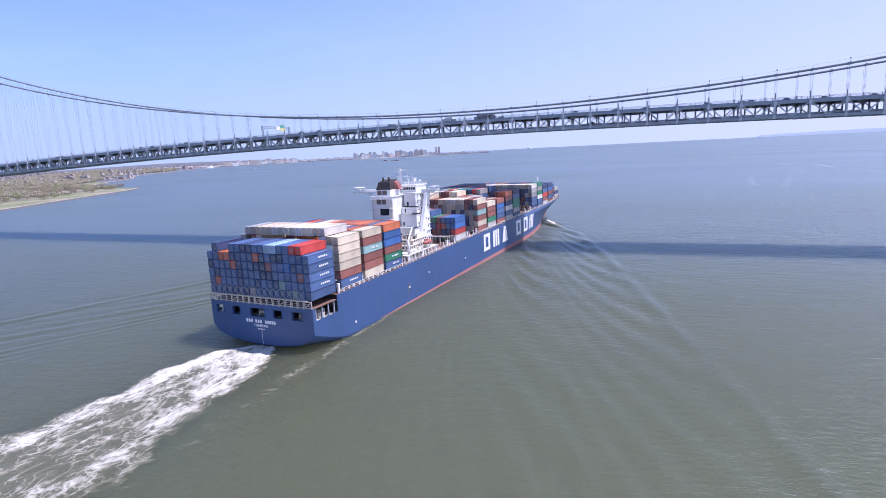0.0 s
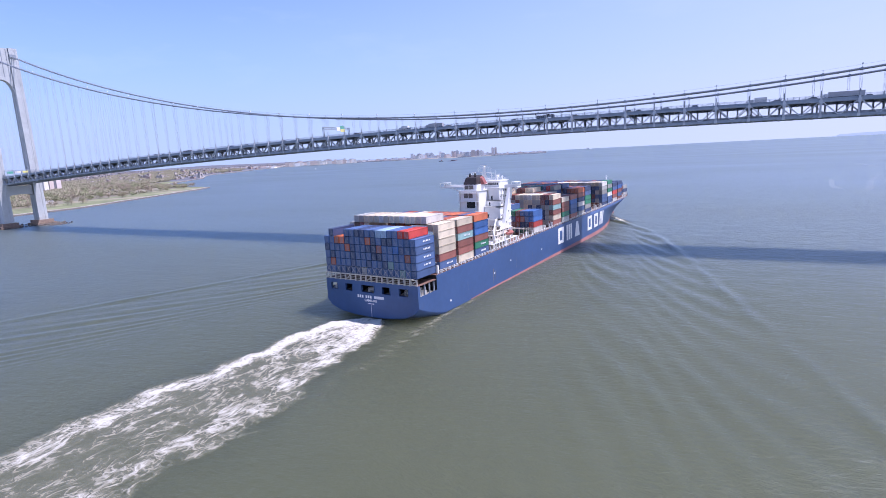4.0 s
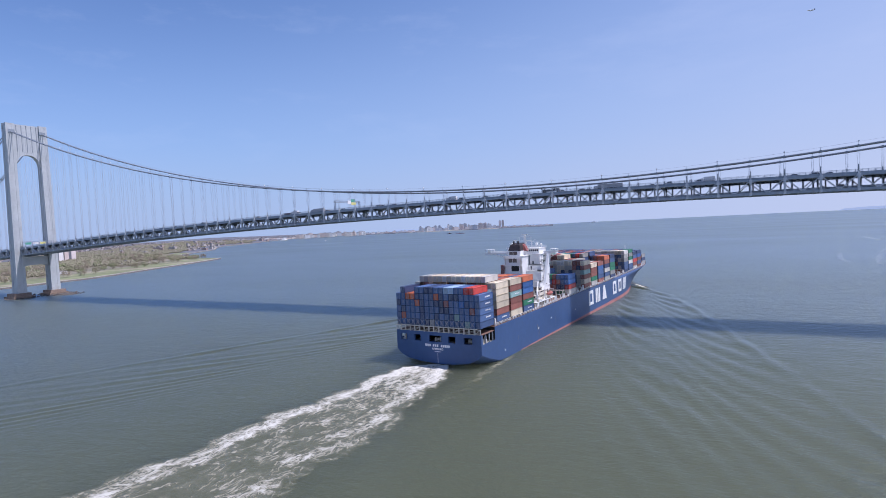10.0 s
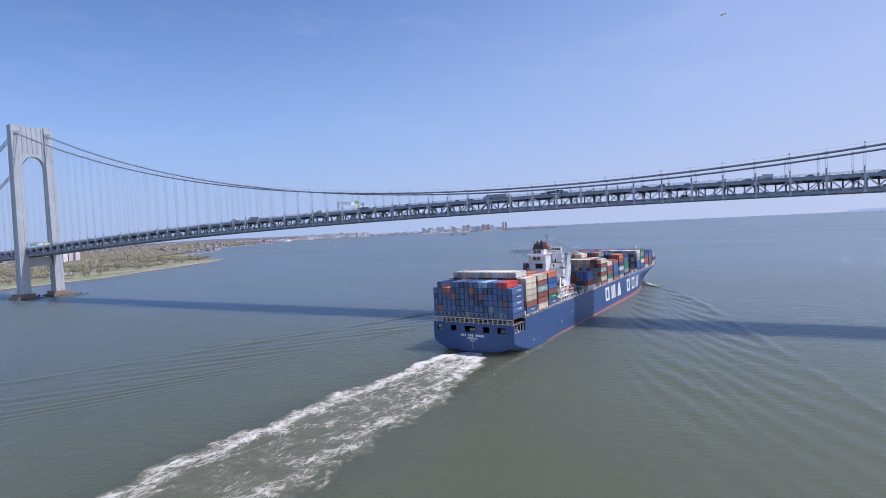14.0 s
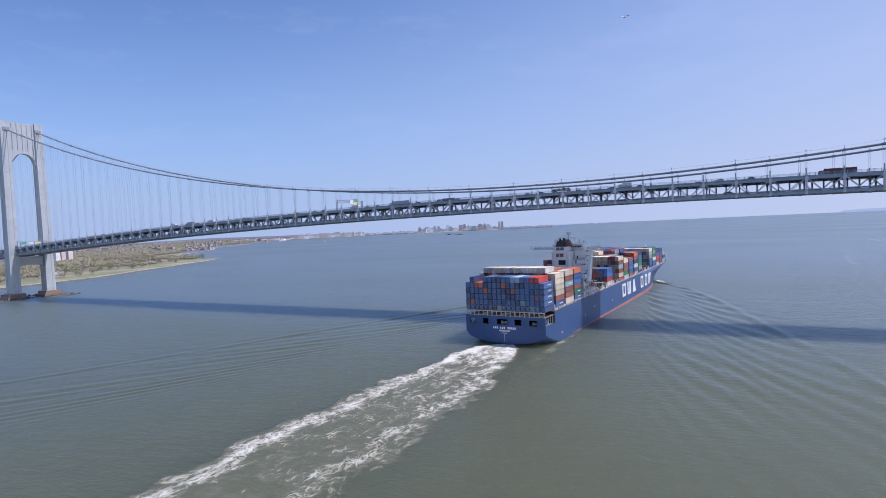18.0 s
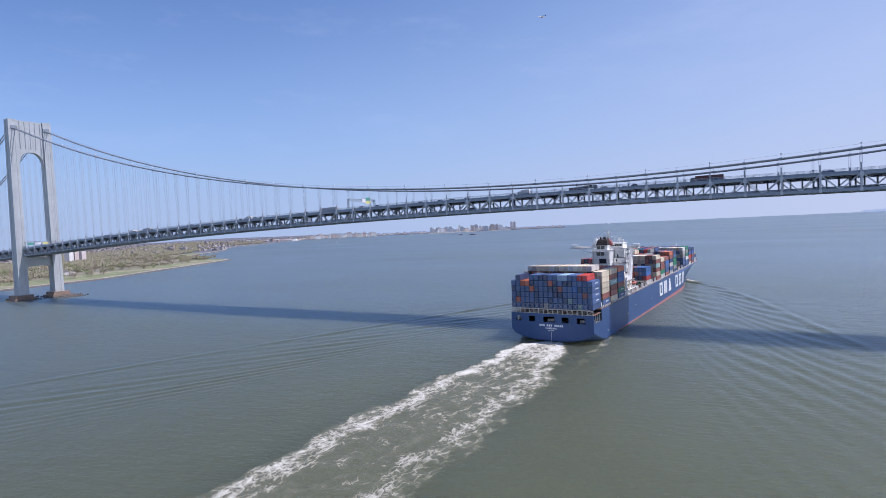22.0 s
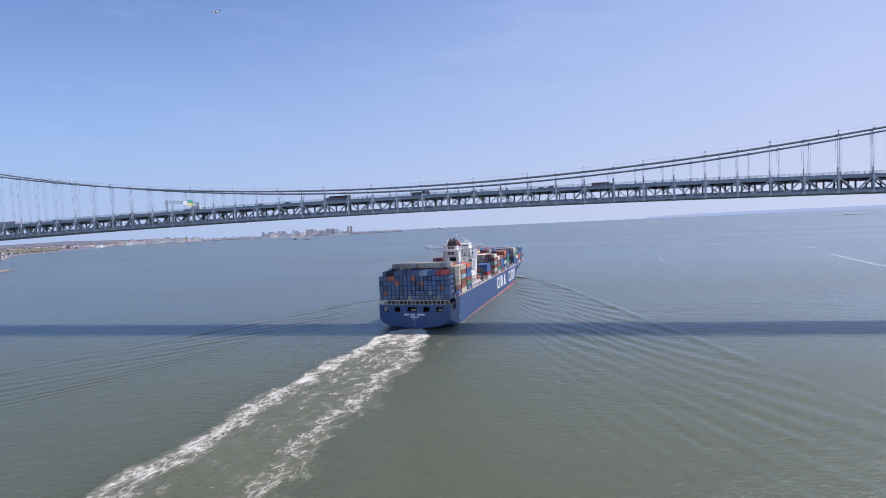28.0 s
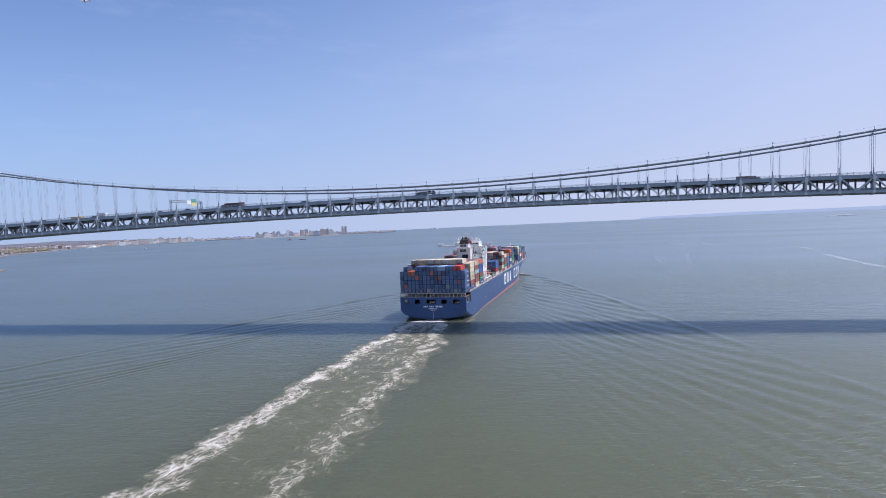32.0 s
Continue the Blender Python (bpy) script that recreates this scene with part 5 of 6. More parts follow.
def build_wake():
    wide = np.concatenate([np.arange(-1200, -330, 60), np.arange(-302, 302.1, 1.25), np.arange(360, 1201, 60)])
    long = np.concatenate([np.arange(-1000, -379, 60), np.arange(-345, 411, 1.25), np.arange(440, 1301, 60)])
    waves = part("bow_waves", grid_mesh("bow_waves", wide, long, wave_height, WATER))
    tagged(waves, "fan of low bow waves spreading over green-brown water", "waves", kind="stuff")
    xs, ys = np.arange(-40, 56, 0.75), np.arange(-300, 90, 1.0)
    X, Y = np.meshgrid(xs, ys)
    back = -Y
    port = np.interp(back, [0, 4, 10, 60, 90, 130, 170, 210, 300], [-4, -8, -14, -17, -18, -18, -15, -13, -12])
    star = np.interp(back, [0, 5, 27, 47, 62, 95, 120, 160, 200, 300], [7, 11, 19, 24, 28, 32, 34, 37, 42, 46])
    wob = 1.6 * np.sin(Y * 0.11 + 1) + 1.1 * np.sin(Y * 0.27) + 0.7 * np.sin(Y * 0.61 + 2)
    port, star = port + wob * np.clip(back / 30, 0, 1), star - wob[::-1] * np.clip(back / 40, 0, 1)
    u = (X - port) / np.maximum(star - port, 1)
    # signed distance inside the edge, in metres: the foam frays over the last few
    edge = np.minimum(X - port, star - X)
    inside = np.clip((edge + 1.5) / 5.0, 0, 1)
    fresh = np.exp(-np.clip(back, 0, None) / 34)
    band_p = np.exp(-((u - 0.17) / 0.19) ** 2) * (0.66 + 0.22 * np.exp(-back / 90))
    band_s = np.exp(-((u - 0.78) / 0.20) ** 2) * (0.52 + 0.28 * np.exp(-back / 110))
    core = 0.41 + 0.19 * np.exp(-(back / 110) ** 2) - 0.06 * np.clip((back - 110) / 80, 0, 1)
    dens = np.maximum(np.maximum(band_p, band_s), core) + 0.26 * np.exp(-(back / 30) ** 2)
    dens = np.clip(dens, 0, 1.05) * inside
    dens *= np.clip(back / 1.5 + 0.7, 0, 1) * np.clip((300 - back) / 60, 0, 1) * (back > -1.2)
    # loose flecks trailing off the starboard quarter and along the hull
    fl = 0.47 * np.exp(-((X - 25.0 - 0.085 * back) / 4.6) ** 2) * np.clip(1 - back / 150, 0, 1) * np.clip((85 - Y) / 40, 0, 1) * (X > 22.6)
    dens = np.maximum(dens, fl)
    lump = 0.5 * fresh * inside * (np.sin(X * 0.9 + Y * 0.35) * np.sin(Y * 0.5 - X * 0.3) * 0.5 + 0.6)
    wz = wave_height(X, Y)
    Z = wz + 0.12 + lump
    me = grid_mesh("wake_foam", xs, ys, lambda a, b: Z, foam_material())
    attr = me.attributes.new("foam", "FLOAT", "POINT")
    attr.data.foreach_set("value", dens.ravel().astype(np.float32))
    attr = me.attributes.new("film", "FLOAT", "POINT")
    film = inside * np.clip(np.minimum(u, 1 - u) * 5, 0, 1) * (back > 0) * np.clip((300 - back) / 120, 0, 1) * (0.75 + 0.25 * fresh) * np.clip(back / 4, 0, 1)
    attr.data.foreach_set("value", film.ravel().astype(np.float32))
    foam = tagged(part("wake_foam", me, None), "white churned foam trailing in the ship's wake", "wake", kind="stuff")
    # curl of white water at the bow
    xs, ys = np.arange(0, 60, 0.75), np.arange(225, 326, 1.0)
    X, Y = np.meshgrid(xs, ys)
    line = 6 + (318 - Y) * 0.62
    dens = 0.9 * np.exp(-((X - line) / 3.2) ** 2) * np.clip((Y - 255) / 40, 0, 1) + 0.8 * np.exp(-((X - np.maximum(0.5, 1.2 * np.clip(318 - Y, 0, None) ** 0.55)) / 3.0) ** 2) * np.clip((Y - 270) / 30, 0, 1)
    dens = np.clip(dens, 0, 0.95)
    Z = wave_height(X, Y) + 0.1
    curl = []
    for s in (1, -1):
        me = grid_mesh("bow_foam", xs * s, ys, lambda a, b: Z, bpy.data.materials["foam"])
        attr = me.attributes.new("foam", "FLOAT", "POINT")
        attr.data.foreach_set("value", dens.ravel().astype(np.float32))
        curl.append(tagged(part("bow_foam", me, None), "thin line of white water at the ship's bow", "wake", kind="stuff"))
    return [waves, foam] + curl


WAKE = build_wake()


def drift_material():
    """Thin white froth, broken into streaks, with the water showing between."""
    m = bpy.data.materials.new("drift_froth")
    m.use_nodes = True
    n, l = m.node_tree.nodes, m.node_tree.links
    b = n["Principled BSDF"]
    b.inputs["Base Color"].default_value, b.inputs["Roughness"].default_value = (0.70, 0.74, 0.78, 1), 0.7
    foam = n.new("ShaderNodeAttribute")
    foam.attribute_name = "foam"
    tex = n.new("ShaderNodeTexNoise")
    tex.inputs["Scale"].default_value, tex.inputs["Detail"].default_value, tex.inputs["Roughness"].default_value = 0.11, 5, 0.65
    l.new(n.new("ShaderNodeNewGeometry").outputs["Position"], tex.inputs["Vector"])
    torn = n.new("ShaderNodeMapRange")
    torn.inputs["From Min"].default_value, torn.inputs["From Max"].default_value = 0.33, 0.62
    l.new(tex.outputs["Fac"], torn.inputs["Value"])
    cover = n.new("ShaderNodeMath")
    cover.operation = "MULTIPLY"
    l.new(foam.outputs["Fac"], cover.inputs[0])
    l.new(torn.outputs["Result"], cover.inputs[1])
    tr = n.new("ShaderNodeBsdfTransparent")
    sh = n.new("ShaderNodeMixShader")
    l.new(cover.outputs[0], sh.inputs["Fac"])
    l.new(tr.outputs[0], sh.inputs[1])
    l.new(b.outputs[0], sh.inputs[2])
    l.new(sh.outputs[0], n["Material Output"].inputs["Surface"])
    return m


def drift_lines():
    """Thin lines of drifting foam on the open water seaward of the bridge."""
    froth = drift_material()
    lines = (
        (((421, 494), (411, 441), (402, 395), (389, 311), (391, 270), (396, 225)), 8.0, 0.62),
        (((397, 701), (425, 682), (451, 663), (456, 640), (450, 597)), 10.0, 0.45),
        (((363, 920), (365, 837), (371, 739)), 9.0, 0.48),
        (((316, 1026), (318, 930), (325, 868)), 10.0, 0.3),
        (((222, 571), (208, 480), (203, 419), (209, 387)), 9.0, 0.2),
        (((283, 629), (247, 484), (227, 359)), 9.0, 0.2),
    )
    for pts, width, dens in lines:
        fine = []
        for (x0, y0), (x1, y1) in zip(pts, pts[1:]):
            for k in range(24):
                u = k / 24
                fine.append((x0 + (x1 - x0) * u + 2.5 * noise.noise(Vector((x0 * 0.1 + u * 4, y0 * 0.1, 0))), y0 + (y1 - y0) * u))
        co, faces, val = [], [], []
        for i, (x, y) in enumerate(fine):
            for j in range(7):
                v = (j - 3) / 3
                co.append((x + v * width * 0.75, y + v * width * 0.4, 0.46))
                val.append(dens * math.exp(-(v / 0.5) ** 2) * min(1, i / 6, (len(fine) - 1 - i) / 6) * (0.85 + 0.15 * math.sin(i * 0.9)))
        for i in range(len(fine) - 1):
            for j in range(6):
                a = i * 7 + j
                faces.append((a, a + 7, a + 8, a + 1))
        me = bpy.data.meshes.new("drift_foam")
        me.from_pydata(co, [], faces)
        me.materials.append(froth)
        attr = me.attributes.new("foam", "FLOAT", "POINT")
        attr.data.foreach_set("value", val)
        tagged(new("drift_foam", me), "thin pale line of foam drifting on the water", "foam", kind="stuff")


drift_lines()

# ---- on the bridge ----
PAINTS = [material("car_" + k, c, 0.3, 0.0, (0.02, 1.0)) for k, c in (("silver", (0.42, 0.43, 0.45)), ("white", (0.72, 0.72, 0.71)), ("black", (0.03, 0.03, 0.035)), ("grey", (0.16, 0.165, 0.18)), ("red", (0.33, 0.035, 0.03)), ("blue", (0.04, 0.08, 0.2)), ("tan", (0.36, 0.31, 0.24)))]
YELLOW = material("yellow_paint", (0.72, 0.45, 0.04), 0.45, 0.0, (0.04, 0.6))
MAROON = material("maroon_tarp", (0.15, 0.07, 0.065), 0.7, 0.0, (0.08, 0.6), (0.12, 0.2))
TYRE = material("tyre", (0.025, 0.025, 0.026), 0.85, 0.0, (0.1, 3.0))
SIGN_GREEN = material("sign_green", (0.10, 0.36, 0.27), 0.5, 0.0, (0.03, 1.0))
SIGN_YELLOW = material("sign_yellow", (0.72, 0.68, 0.25), 0.5, 0.0, (0.03, 1.0))
VEHICLES = []


def wheels(thing, xs, y, r):
    for x in xs:
        for s in (-1, 1):
            bm = bmesh.new()
            beam(bm, (x, s * y - 0.14, r), (x, s * y + 0.14, r), 2 * r, sides=12)
            part("wheel", bm, TYRE, thing)


def hull_of(bm, profile, half, mat=0):
    """A body from a side profile (x, z) of points, extruded across and narrowed a little at the top."""
    zs = [p[1] for p in profile]
    z0, z1 = min(zs), max(zs)
    sides = []
    for s in (-1, 1):
        sides.append([bm.verts.new((x, s * half * (1 - 0.14 * max(0, (z - z0) / (z1 - z0) - 0.45)), z)) for x, z in profile])
    n = len(profile)
    for i in range(n):
        bm.faces.new((sides[0][i], sides[0][(i + 1) % n], sides[1][(i + 1) % n], sides[1][i])).material_index = mat
    bm.faces.new(sides[0][::-1]).material_index = mat
    bm.faces.new(sides[1]).material_index = mat


def car(paint, tall=0.0):
    c = tagged(new("car"), "small passenger car driving on the bridge's upper deck", "car", "traffic on the bridge")
    bm = bmesh.new()
    hull_of(bm, [(-2.2, 0.35), (2.2, 0.35), (2.25, 0.75), (1.2, 0.95 + tall * 0.2), (-2.15, 1.0 + tall * 0.2), (-2.25, 0.7)], 0.9)
    part("body", bm, paint, c)
    bm = bmesh.new()
    hull_of(bm, [(1.15, 0.95), (0.45, 1.45 + tall), (-1.4, 1.45 + tall), (-2.0, 0.98)], 0.78)
    part("cabin", bm, GLASS, c)
    wheels(c, (-1.35, 1.4), 0.8, 0.33)
    return c


def truck(paint, load, length, label):
    c = tagged(new("truck"), label, "truck", "traffic on the bridge")
    bm = bmesh.new()
    hull_of(bm, [(length / 2 - 2.2, 0.6), (length / 2, 0.6), (length / 2, 1.6), (length / 2 - 0.4, 2.5), (length / 2 - 2.2, 2.6)], 1.2)
    part("cab", bm, paint, c)
    bm = bmesh.new()
    box(bm, -length / 2, length / 2 - 2.5, -1.2, 1.2, 1.0, 3.35)
    for x in (-length / 2, length / 2 - 2.6):
        box(bm, x - 0.03, x + 0.13, -1.24, 1.24, 0.95, 3.4)
    part("cargo_box", bm, load, c)
    bm = bmesh.new()
    box(bm, -length / 2 + 0.2, length / 2 - 0.3, -0.5, 0.5, 0.6, 1.0)
    part("chassis", bm, BLACK, c)
    wheels(c, (-length / 2 + 1.2, -length / 2 + 2.6, length / 2 - 1.4), 1.05, 0.5)
    return c


def build_traffic():
    """Each entry: thing, lane, place along the bridge at the start, speed (negative: towards the far-left shore), deck height."""
    rng = random.Random(11)
    boxy = "white box truck driving on the bridge's upper deck"
    special = [
        (truck(PAINTS[3], MAROON, 15.5, "long maroon articulated truck driving on the bridge"), -8.0, 476.5, -19.0, 8.72),
        (truck(PAINTS[1], PAINTS[1], 7.5, boxy), -8.0, 376.5, -19.0, 8.72),
        (truck(PAINTS[1], PAINTS[0], 17.0, "long silver articulated truck driving on the bridge"), -8.0, 222.0, -19.0, 8.72),
        (truck(PAINTS[1], PAINTS[1], 8.0, boxy), -4.6, 395.0, -31.0, 8.72),
        (truck(PAINTS[1], PAINTS[1], 8.0, boxy), -4.6, 234.0, -31.0, 8.72),
        (truck(PAINTS[1], PAINTS[1], 7.5, boxy), -8.0, -29.5, -19.0, 8.72),
        (truck(PAINTS[0], PAINTS[0], 13.0, "silver coach driving on the bridge's upper deck"), -8.0, -5.0, -19.0, 8.72),
        (truck(YELLOW, YELLOW, 10.0, "yellow box truck driving on the bridge"), 8.0, -875.0, 19.0, 8.72),
        (truck(PAINTS[3], MAROON, 12.0, "maroon box truck driving on the bridge"), 8.0, -430.0, 19.0, 8.72),
    ]
    VEHICLES.extend(special)
    for lane, sgn in ((-4.6, -1), (-11.4, -1), (-8.0, -1), (4.6, 1), (8.0, 1), (11.4, 1)):
        pos = 40.0 if lane == -4.6 else -330.0 if sgn < 0 else -960.0
        end = 630.0 if sgn < 0 else 20.0
        while pos < end:
            pos += rng.uniform(28, 74)
            if any(abs(pos - v[2]) < 26 and v[1] == lane for v in special) or pos > end:
                continue
            VEHICLES.append((car(rng.choice(PAINTS), rng.choice((0, 0, 0.3))), lane, pos, (-31.0 if lane == -4.6 else sgn * rng.uniform(18.6, 19.4)), 8.72))
    for lane, sgn, start in ((-8.0, -1, 60), (-8.0, -1, 180), (-8.0, -1, 330), (-4.6, -1, 420), (8.0, 1, -300), (8.0, 1, -520)):
        VEHICLES.append((car(rng.choice(PAINTS)), lane, float(start), sgn * 18.5, 2.12))


def build_gantry(x, panels):
    """Lattice sign gantry over the roadway, with its panels: across from, to, height from, to, paint, label."""
    z = deck_z(x)
    g = tagged(new("sign_gantry"), "grey lattice sign gantry over the bridge roadway", "sign gantry")
    g.matrix_basis = pose(x, 0, z)
    for s in (-1, 1):
        bm = bmesh.new()
        for dx in (-0.7, 0.7):
            box(bm, dx - 0.13, dx + 0.13, s * 15.4 - 0.13, s * 15.4 + 0.13, 8.6, 16.6)
            for k in range(4):
                beam(bm, (-dx, s * 15.4, 8.8 + 1.9 * k), (dx, s * 15.4, 10.7 + 1.9 * k), 0.12)
        part("column", bm, STEEL, g)
    bm = bmesh.new()
    for dx in (-0.7, 0.7):
        for zz in (14.9, 16.4):
            box(bm, dx - 0.12, dx + 0.12, -15.5, 15.5, zz - 0.12, zz + 0.12)
        for k in range(16):
            y = -15.4 + 1.925 * k
            beam(bm, (dx, y, 14.9 if k % 2 else 16.4), (dx, y + 1.925, 16.4 if k % 2 else 14.9), 0.14)
    part("crossbeam", bm, STEEL, g)
    for y0, y1, z0, z1, m, lab in panels:
        bm = bmesh.new()
        box(bm, 0.95, 1.1, y0, y1, z0, z1)
        bmesh.ops.bevel(bm, geom=bm.edges[:], offset=0.03, segments=1)
        part("sign_panel", bm, m, g, lab)


build_traffic()
def build_works_truck():
    """Flatbed of the bridge's upkeep crew, standing at the kerb in mid-span with an arrow board."""
    t = tagged(new("works_truck"), "dark flatbed works truck parked at mid-span on the bridge", "truck")
    t.matrix_basis = pose(-1.5, -14.0, deck_z(-1.5) + 8.72)
    bm = bmesh.new()
    hull_of(bm, [(3.6, 0.6), (5.8, 0.6), (5.8, 1.6), (5.3, 2.6), (3.6, 2.7)], 1.2)
    part("cab", bm, PAINTS[3], t)
    bm = bmesh.new()
    box(bm, -6.0, 3.4, -1.2, 1.2, 0.95, 1.25)
    for x in (-5.9, -3.6, -1.3, 1.0, 3.2):
        for y in (-1.12, 1.12):
            box(bm, x - 0.06, x + 0.06, y - 0.06, y + 0.06, 1.25, 2.5)
    for y in (-1.12, 1.12):
        for z in (1.8, 2.45):
            box(bm, -6.0, 3.3, y - 0.05, y + 0.05, z, z + 0.1)
    part("flatbed", bm, PAINTS[3], t)
    bm = bmesh.new()
    box(bm, -5.0, 0.5, -0.9, 0.9, 1.25, 2.1)
    box(bm, 0.9, 2.8, -0.8, 0.8, 1.25, 2.7)
    part("load", bm, BLACK, t)
    bm = bmesh.new()
    box(bm, -5.98, -5.88, -1.1, 1.1, 2.6, 3.7)
    box(bm, -5.98, -5.88, -0.1, 0.1, 2.5, 2.62)
    part("arrow_board", bm, BLACK, t)
    wheels(t, (-4.6, -3.2, 4.6), 1.05, 0.5)


build_works_truck()
build_gantry(-171.2, ((-1.0, 3.2, 14.0, 16.6, MARK, "white sign panel"), (3.6, 9.4, 13.2, 15.3, SIGN_YELLOW, "yellow sign panel"), (3.6, 8.6, 15.5, 17.8, SIGN_GREEN, "green sign panel")))
build_gantry(-HALF + 9.0, ((-13.5, -7.0, 12.6, 15.2, SIGN_GREEN, "green sign panel"), (-5.6, 1.0, 12.8, 15.4, MARK, "white sign panel"), (2.6, 9.0, 12.6, 15.4, SIGN_YELLOW, "yellow sign panel")))


# ---- airliner ----
def build_plane():
    p = tagged(new("airliner"), "small white airliner crossing the sky", "aeroplane")
    bm = bmesh.new()
    rad = [(19, 0.1), (18, 1.1), (16, 1.8), (13, 2.0), (-8, 2.0), (-14, 1.4), (-19, 0.35)]
    rings = []
    for x, r in rad:
        rings.append([bm.verts.new((x, r * math.cos(a * math.pi / 6), r * math.sin(a * math.pi / 6) + (0.8 * max(0, (-8 - x) / 11)))) for a in range(12)])
    for a, b in zip(rings, rings[1:]):
        for i in range(12):
            bm.faces.new((a[i], a[(i + 1) % 12], b[(i + 1) % 12], b[i])).smooth = True
    bm.faces.new(rings[0]), bm.faces.new(rings[-1])
    part("fuselage", bm, WHITE, p)
    for s in (-1, 1):
        for name, pts, th in (("wing", ((4, 1.6, -0.9), (-3, 1.6, -0.9), (-8.5, 17, 0.5), (-6.6, 17, 0.5)), 0.35), ("tailplane", ((-14, 0.6, 1.2), (-17.6, 0.6, 1.2), (-18.9, 6.6, 1.5), (-17.4, 6.6, 1.5)), 0.2)):
            bm = bmesh.new()
            v = [bm.verts.new((x, s * y, z)) for x, y, z in pts] + [bm.verts.new((x, s * y, z + th)) for x, y, z in pts]
            for f in ((0, 1, 2, 3), (4, 5, 6, 7), (0, 1, 5, 4), (1, 2, 6, 5), (2, 3, 7, 6), (3, 0, 4, 7)):
                bm.faces.new([v[i] for i in f])
            part(name, bm, WHITE, p)
        bm = bmesh.new()
        beam(bm, (2.5, s * 5.4, -1.9), (-1.6, s * 5.4, -1.9), 1.9, sides=10)
        part("engine", bm, PAINTS[3], p)
    bm = bmesh.new()
    v = [bm.verts.new((x, y, z)) for y in (-0.18, 0.18) for x, z in ((-12.5, 1.8), (-18.4, 1.8), (-19.6, 8.2), (-17.4, 8.2))]
    for f in ((0, 1, 2, 3), (4, 5, 6, 7), (0, 1, 5, 4), (1, 2, 6, 5), (2, 3, 7, 6), (3, 0, 4, 7)):
        bm.faces.new([v[i] for i in f])
    part("fin", bm, PAINTS[5], p)
    p.scale = (0.75, 0.75, 0.75)
    return p


AIRLINER = build_plane()

# ---- shores ----
GRASS = material("shore_grass", (0.19, 0.21, 0.105), 0.95, 0.0, (0.3, 0.03), (0.3, 0.008), tint=((0.30, 0.265, 0.19), 0.012, 0.5), coords="World")
SAND = material("seawall", (0.36, 0.335, 0.28), 0.9, 0.0, (0.15, 0.1), (0.2, 0.02), coords="World")
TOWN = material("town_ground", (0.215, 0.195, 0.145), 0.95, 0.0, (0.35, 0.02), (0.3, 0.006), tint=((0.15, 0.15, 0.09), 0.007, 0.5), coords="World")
# bluer, darker copy of the town ground: distance haze put into the colour
TOWN_HAZED = material("hazed_town_ground", (0.125, 0.13, 0.145), 0.95, 0.0, (0.3, 0.02), (0.25, 0.006), coords="World")
BRANCH = material("bare_wood", (0.27, 0.235, 0.19), 0.9, 0.0, (0.2, 2.0))
CROWN = [material("crown_" + k, c, 0.9, 0.0, (0.25, 0.4), per_object=0.2) for k, c in (("bare", (0.33, 0.28, 0.21)), ("bud", (0.30, 0.29, 0.17)), ("green", (0.25, 0.28, 0.14)))]
# facade tones lifted: haze over the far blocks put into the colour
FACADES = [material("facade_" + k, c, 0.85, 0.0, (0.08, 0.2), (0.1, 0.04), per_object=0.12) for k, c in (("brick", (0.66, 0.56, 0.51)), ("tan", (0.76, 0.71, 0.66)), ("pale", (0.78, 0.76, 0.73)), ("rose", (0.72, 0.63, 0.60)), ("grey", (0.74, 0.75, 0.77)), ("white", (0.72, 0.71, 0.69)))]
LOW_WALLS = [material("low_wall_" + k, c, 0.85, 0.0, (0.08, 0.2), (0.1, 0.04), per_object=0.15) for k, c in (("brick", (0.38, 0.29, 0.25)), ("tan", (0.44, 0.40, 0.36)))]
# window glass paled to grey-blue for the same haze
WINDOW_HAZED = material("hazed_windows", (0.36, 0.38, 0.41), 0.2, 0.0, (0.1, 0.3))
ROOF = material("roof_felt", (0.26, 0.25, 0.25), 0.9, 0.0, (0.2, 0.2), per_object=0.2)

# shoreline of the near-left land from behind the bridge tower round the point, in plan
COAST = [(-842, -700), (-846, -200), (-852, 60), (-866, 130), (-872, 175), (-902, 240), (-960, 330), (-1010, 425), (-1085, 550), (-1150, 655), (-1196, 716), (-1240, 728), (-1330, 735), (-1420, 800), (-1560, 800), (-1600, 880), (-1760, 1000), (-2050, 1380), (-2330, 1620), (-2480, 1790), (-2560, 2010), (-2700, 2300), (-2830, 2620), (-2900, 2900), (-2820, 3120), (-2790, 3400), (-2950, 3660), (-3300, 3700)]


def inland(points, depth):
    """Offset a polyline to its landward (left) side."""
    out = []
    for i, p in enumerate(points):
        a, b = Vector(points[max(0, i - 1)]), Vector(points[min(len(points) - 1, i + 1)])
        t = (b - a).normalized()
        out.append((p[0] - t.y * depth, p[1] + t.x * depth))
    return out


